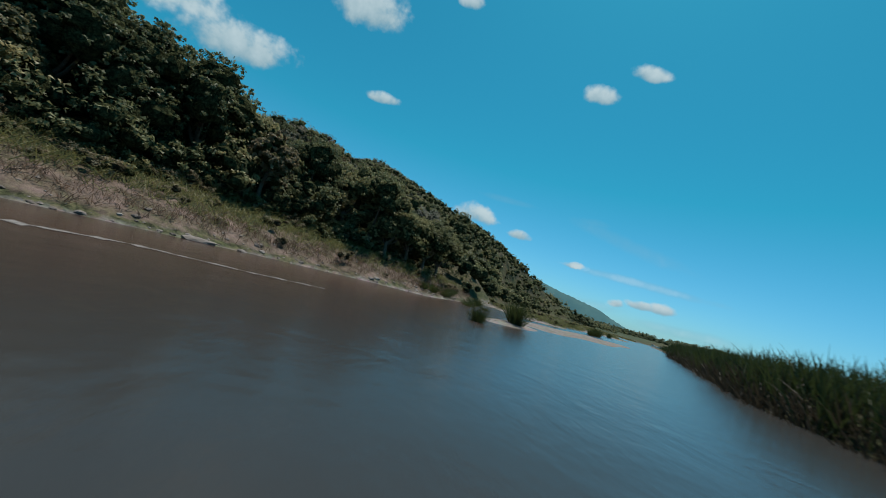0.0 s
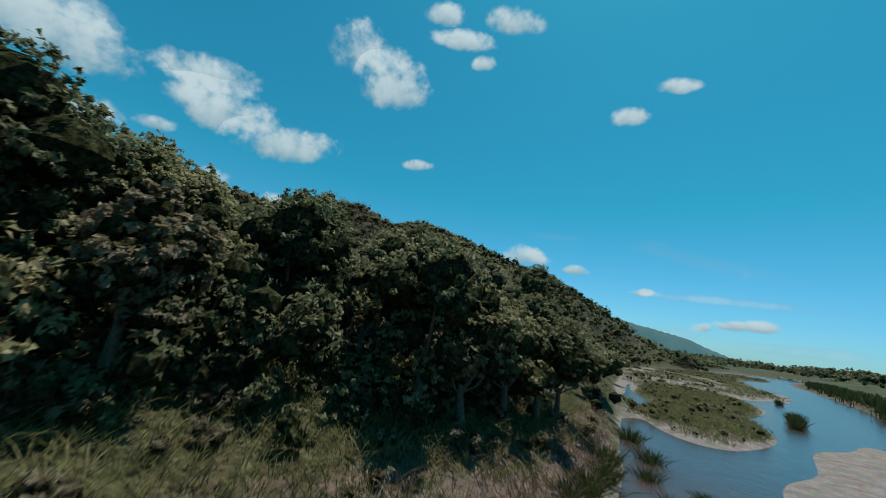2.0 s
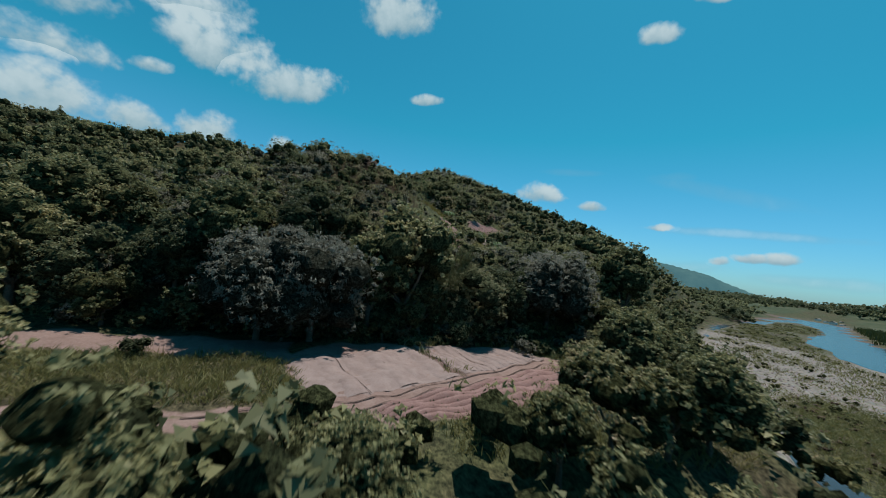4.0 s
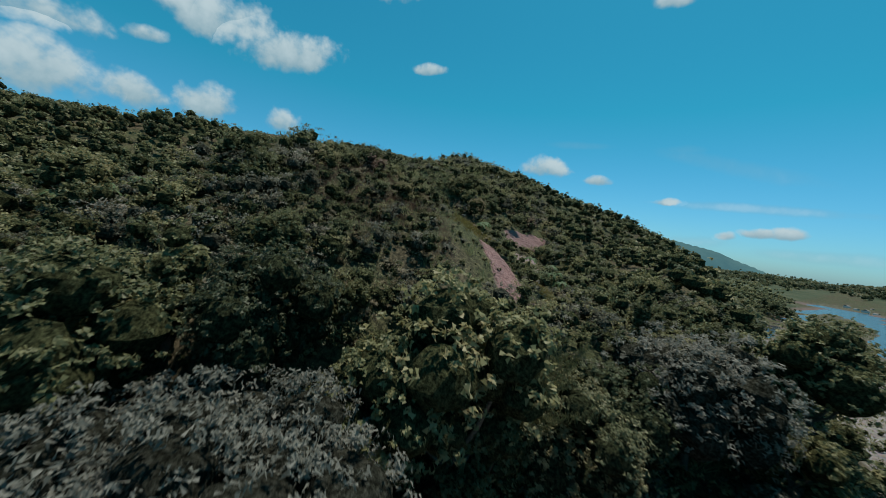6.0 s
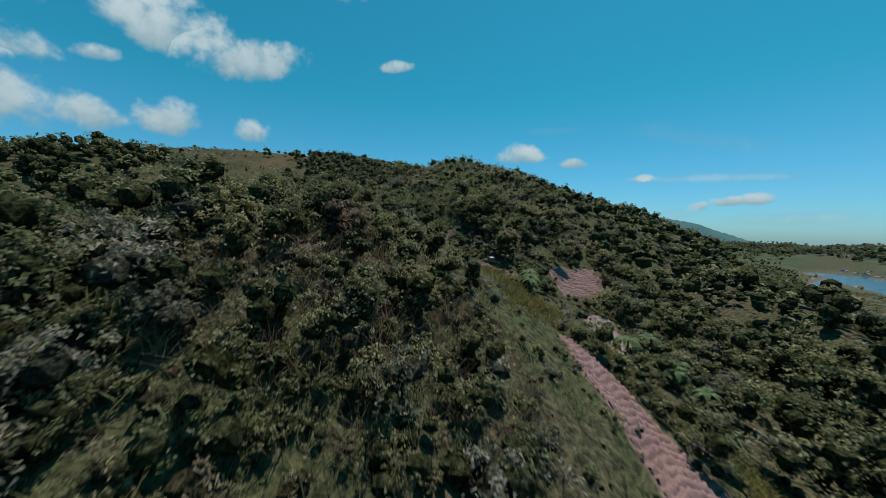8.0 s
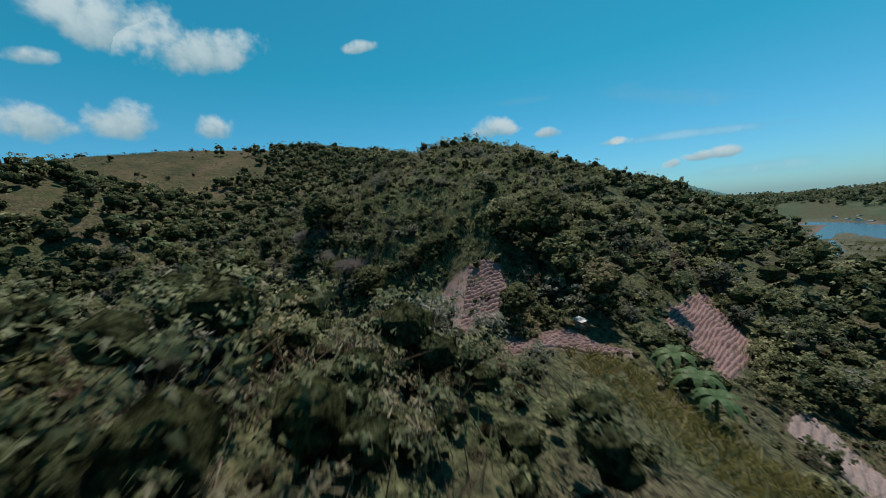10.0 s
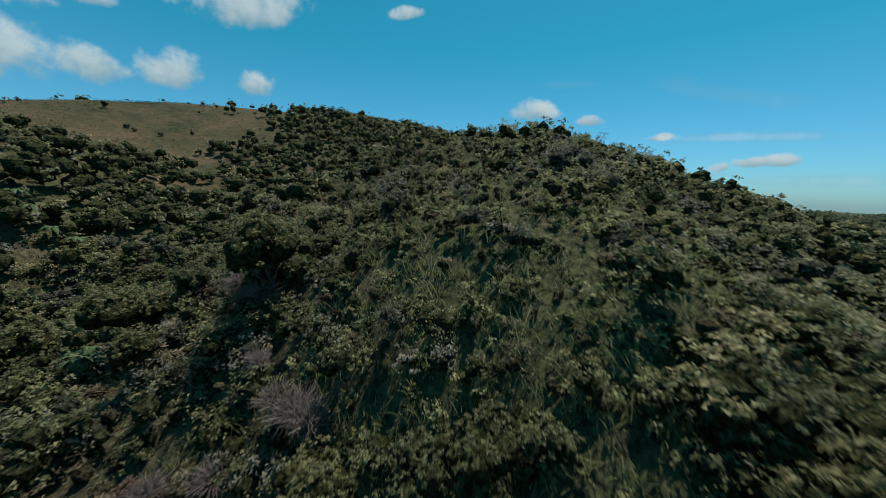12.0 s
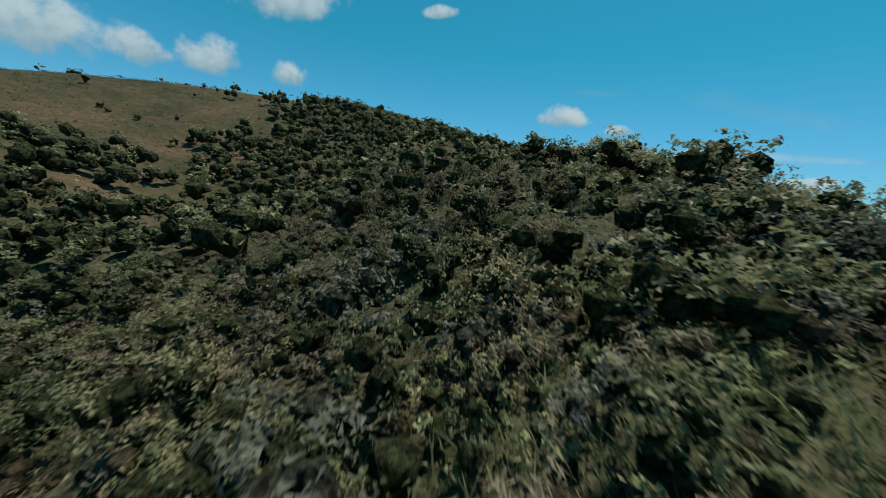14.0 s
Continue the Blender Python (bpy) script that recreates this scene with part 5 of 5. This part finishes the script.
first = banana(RNG)
for i, (x, y, s) in enumerate([(-20.1, 175.9, 1.0), (-21.5, 177.6, 0.9), (-40.0, 198.5, 1.0), (-37.0, 197.0, 0.9), (-34.0, 196.0, 0.9), (-43.0, 200.0, 0.9), (-31.0, 194.0, 0.8), (-33, 112, 0.9), (-30.5, 114, 0.9), (-28.5, 111.5, 0.85), (-35.5, 110.5, 0.9), (-26.5, 113.5, 0.8), (-37.5, 113.5, 0.85), (17.6, 132.7, 0.8), (18.4, 134.9, 0.75), (16.8, 131.0, 0.7), (23.6, 124.0, 0.8), (27.2, 122.0, 0.85), (25.6, 120.6, 0.8), (29.4, 127.8, 0.8), (26.6, 118.4, 0.7)]):
    place(first, x, y, RNG.uniform(0, 360), s, -0.4, first=i == 0)


# ---- bamboo ----
def bamboo(rng):
    """A clump of arching culms, each with drooping sprays of narrow leaves."""
    top = new("bamboo_clump")
    for i in range(26):
        a, tallness, lean = i * 2.4, rng.uniform(10.5, 16.0), rng.uniform(1.2, 4.2)
        foot = np.array([math.cos(a), math.sin(a), 0]) * rng.uniform(0.1, 1.3)
        t = np.linspace(0, 1, 9)
        way = np.array([math.cos(a), math.sin(a), 0])
        line = foot + way * (lean * t ** 2.6)[:, None] + np.array([0, 0, 1]) * (tallness * (t - 0.16 * t ** 4))[:, None]
        co, f = tube([(p, 0.055 * (1 - 0.75 * q)) for p, q in zip(line, t)])
        culm = part("culm", mesh_of("culm", co, f, BANANA, True), top, "green bamboo stem")
        n = 330
        at = rng.uniform(0.3, 1.0, n)
        P = np.stack([np.interp(at, t, line[:, k]) for k in range(3)], 1) + rng.normal(0, 0.33, (n, 3)) * (1.25 - at)[:, None] ** 0.5
        N = unit(rng.normal(size=(n, 3)) + np.array([0, 0, 0.9]))
        co, f = leaf_blades(P, N, rng.uniform(0.3, 0.55, n), np.full(n, 0.075), rng, 0.9)
        part("leaves", mesh_of("leaves", co, f, LEAF_OLIVE), culm)
    return tagged(top, "tall bamboo clump with arching stems and drooping leaves", "bamboo")


grove = bamboo(RNG)
grove.matrix_basis = pose(11.2, 94.2, tall(11.2, 94.2) - 0.1)

# ---- withered shrubs ----
def dead_shrub(rng):
    n = 420
    d = unit(rng.normal(size=(n, 3)) + np.array([0, 0, 0.8]))
    P = d * rng.uniform(0.1, 0.5, (n, 1)) * np.array([1, 1, 0.8])
    P[:, 2] = np.abs(P[:, 2])
    co, f = grass_blades(P, unit(d + rng.normal(0, 0.5, (n, 3))) * rng.uniform(0.25, 0.6, (n, 1)), np.full(n, 0.028), rng)
    return tagged(new("withered_shrub", mesh_of("withered_shrub", co, f, LEAF_DEAD)), "leafless withered shrub with pale greyish twigs", "shrub", "withered shrubs")


first = dead_shrub(RNG)
for i, (x, y, s) in enumerate([(-5.1, 170.7, 1.5), (-4.1, 169.6, 1.2), (-6.3, 172.2, 1.2), (-7.2, 173.6, 1.1), (-0.2, 160.6, 1.3), (-1.3, 161.6, 1.1), (0.6, 159.8, 1.2), (-4.3, 160.8, 1.1), (-3.0, 164.4, 0.9), (-7.8, 161.7, 1.0), (-6.4, 158.0, 0.9)]):
    place(first, x, y, RNG.uniform(0, 360), s, -1.6, first=i == 0)


# ---- the hut beside the red plot, and far houses ----
def box(x0, x1, y0, y1, z0, z1):
    co = [(x, y, z) for z in (z0, z1) for y in (y0, y1) for x in (x0, x1)]
    return co, [(0, 2, 3, 1), (4, 5, 7, 6), (0, 1, 5, 4), (2, 6, 7, 3), (0, 4, 6, 2), (1, 3, 7, 5)]


def hut():
    top = new("field_shelter")
    for x in (-0.9, 0.9):
        for y in (-0.7, 0.7):
            part("post", mesh_of("post", *join([tube([((x, y, -0.3), 0.06), ((x, y, 1.9 + 0.3 * (y > 0)), 0.05)])]), TIMBER), top)
    part("floor", mesh_of("floor", *box(-0.95, 0.95, -0.75, 0.75, 0.45, 0.52), TIMBER), top)
    n = 24
    X, Y = np.meshgrid(np.linspace(-1.25, 1.25, n), np.linspace(-1.1, 1.1, 5))
    part("roof", grid_mesh("roof", X, Y, 2.08 + 0.18 * Y + 0.03 * np.sin(X * 24), ROOF), top, "pale corrugated sheet roof")
    part("back_wall", mesh_of("back_wall", *box(-0.9, 0.9, 0.68, 0.72, 0.5, 1.7), TIMBER), top)
    return tagged(top, "low timber field shelter with a pale sheet roof", "shelter")


h = hut()
h.matrix_basis = pose(15.2, 139.6, tall(15.2, 139.6), 0, 0, 20) @ Matrix.Scale(0.36, 4)


def house(w, d, tallness):
    top = new("house")
    part("wall", mesh_of("wall", *box(-w, w, -d, d, -1, tallness), WHITEWASH), top)
    co = [(-w - 0.4, -d - 0.4, tallness), (w + 0.4, -d - 0.4, tallness), (w + 0.4, d + 0.4, tallness), (-w - 0.4, d + 0.4, tallness), (-w, 0, tallness + 1.8), (w, 0, tallness + 1.8)]
    me = bpy.data.meshes.new("roof")
    me.from_pydata(co, [], [(0, 1, 5, 4), (2, 3, 4, 5), (1, 2, 5), (3, 0, 4), (3, 2, 1, 0)])
    me.materials.append(ROOF_GREY)
    part("roof", me, top)
    for x in (-w * 0.5, w * 0.5):
        part("window", mesh_of("window", *box(x - 0.6, x + 0.6, -d - 0.06, -d + 0.02, 1.0, 2.1), TIMBER), top)
    return tagged(top, "small white house far across the valley", "house", "far houses")


first = house(5, 3.5, 3.2)
for i, (x, y, a, s) in enumerate([(500, 352, 20, 0.7), (512, 366, 60, 0.6), (528, 384, 10, 0.8), (490, 338, 80, 0.6), (545, 372, 40, 0.7)]):
    place(first, x, y, a, s, 0, first=i == 0)


# ---- floating foam ----
def foam(points, width):
    pts = [Vector((x, y, 0)) for x, y in points]
    co, faces, n = [], [], 46
    for i in range(n):
        t = i / (n - 1) * (len(pts) - 1)
        k = min(int(t), len(pts) - 2)
        p = pts[k].lerp(pts[k + 1], t - k)
        s = (pts[k + 1] - pts[k]).normalized()
        side = Vector((-s.y, s.x, 0))
        w = width * (1 - 0.75 * i / n) * abs(math.sin(i * 1.7) + 0.3) * RNG.uniform(0.5, 1.2)
        j = RNG.uniform(-0.06, 0.06)
        co += [p + side * (w + j), p - side * (w - j)]
        if i:
            faces.append((2 * i - 2, 2 * i - 1, 2 * i + 1, 2 * i))
    co = [(v.x, v.y, 0.012) for v in co]
    return tagged(new("foam_streak", mesh_of("foam_streak", co, faces, FOAM)), "thin streak of white foam drifting on the brown water", "foam")


foam([(-11, 11.4), (-7.7, 13.9), (-5.4, 15.8), (-1.6, 16.4), (1.5, 17.6)], 0.4)
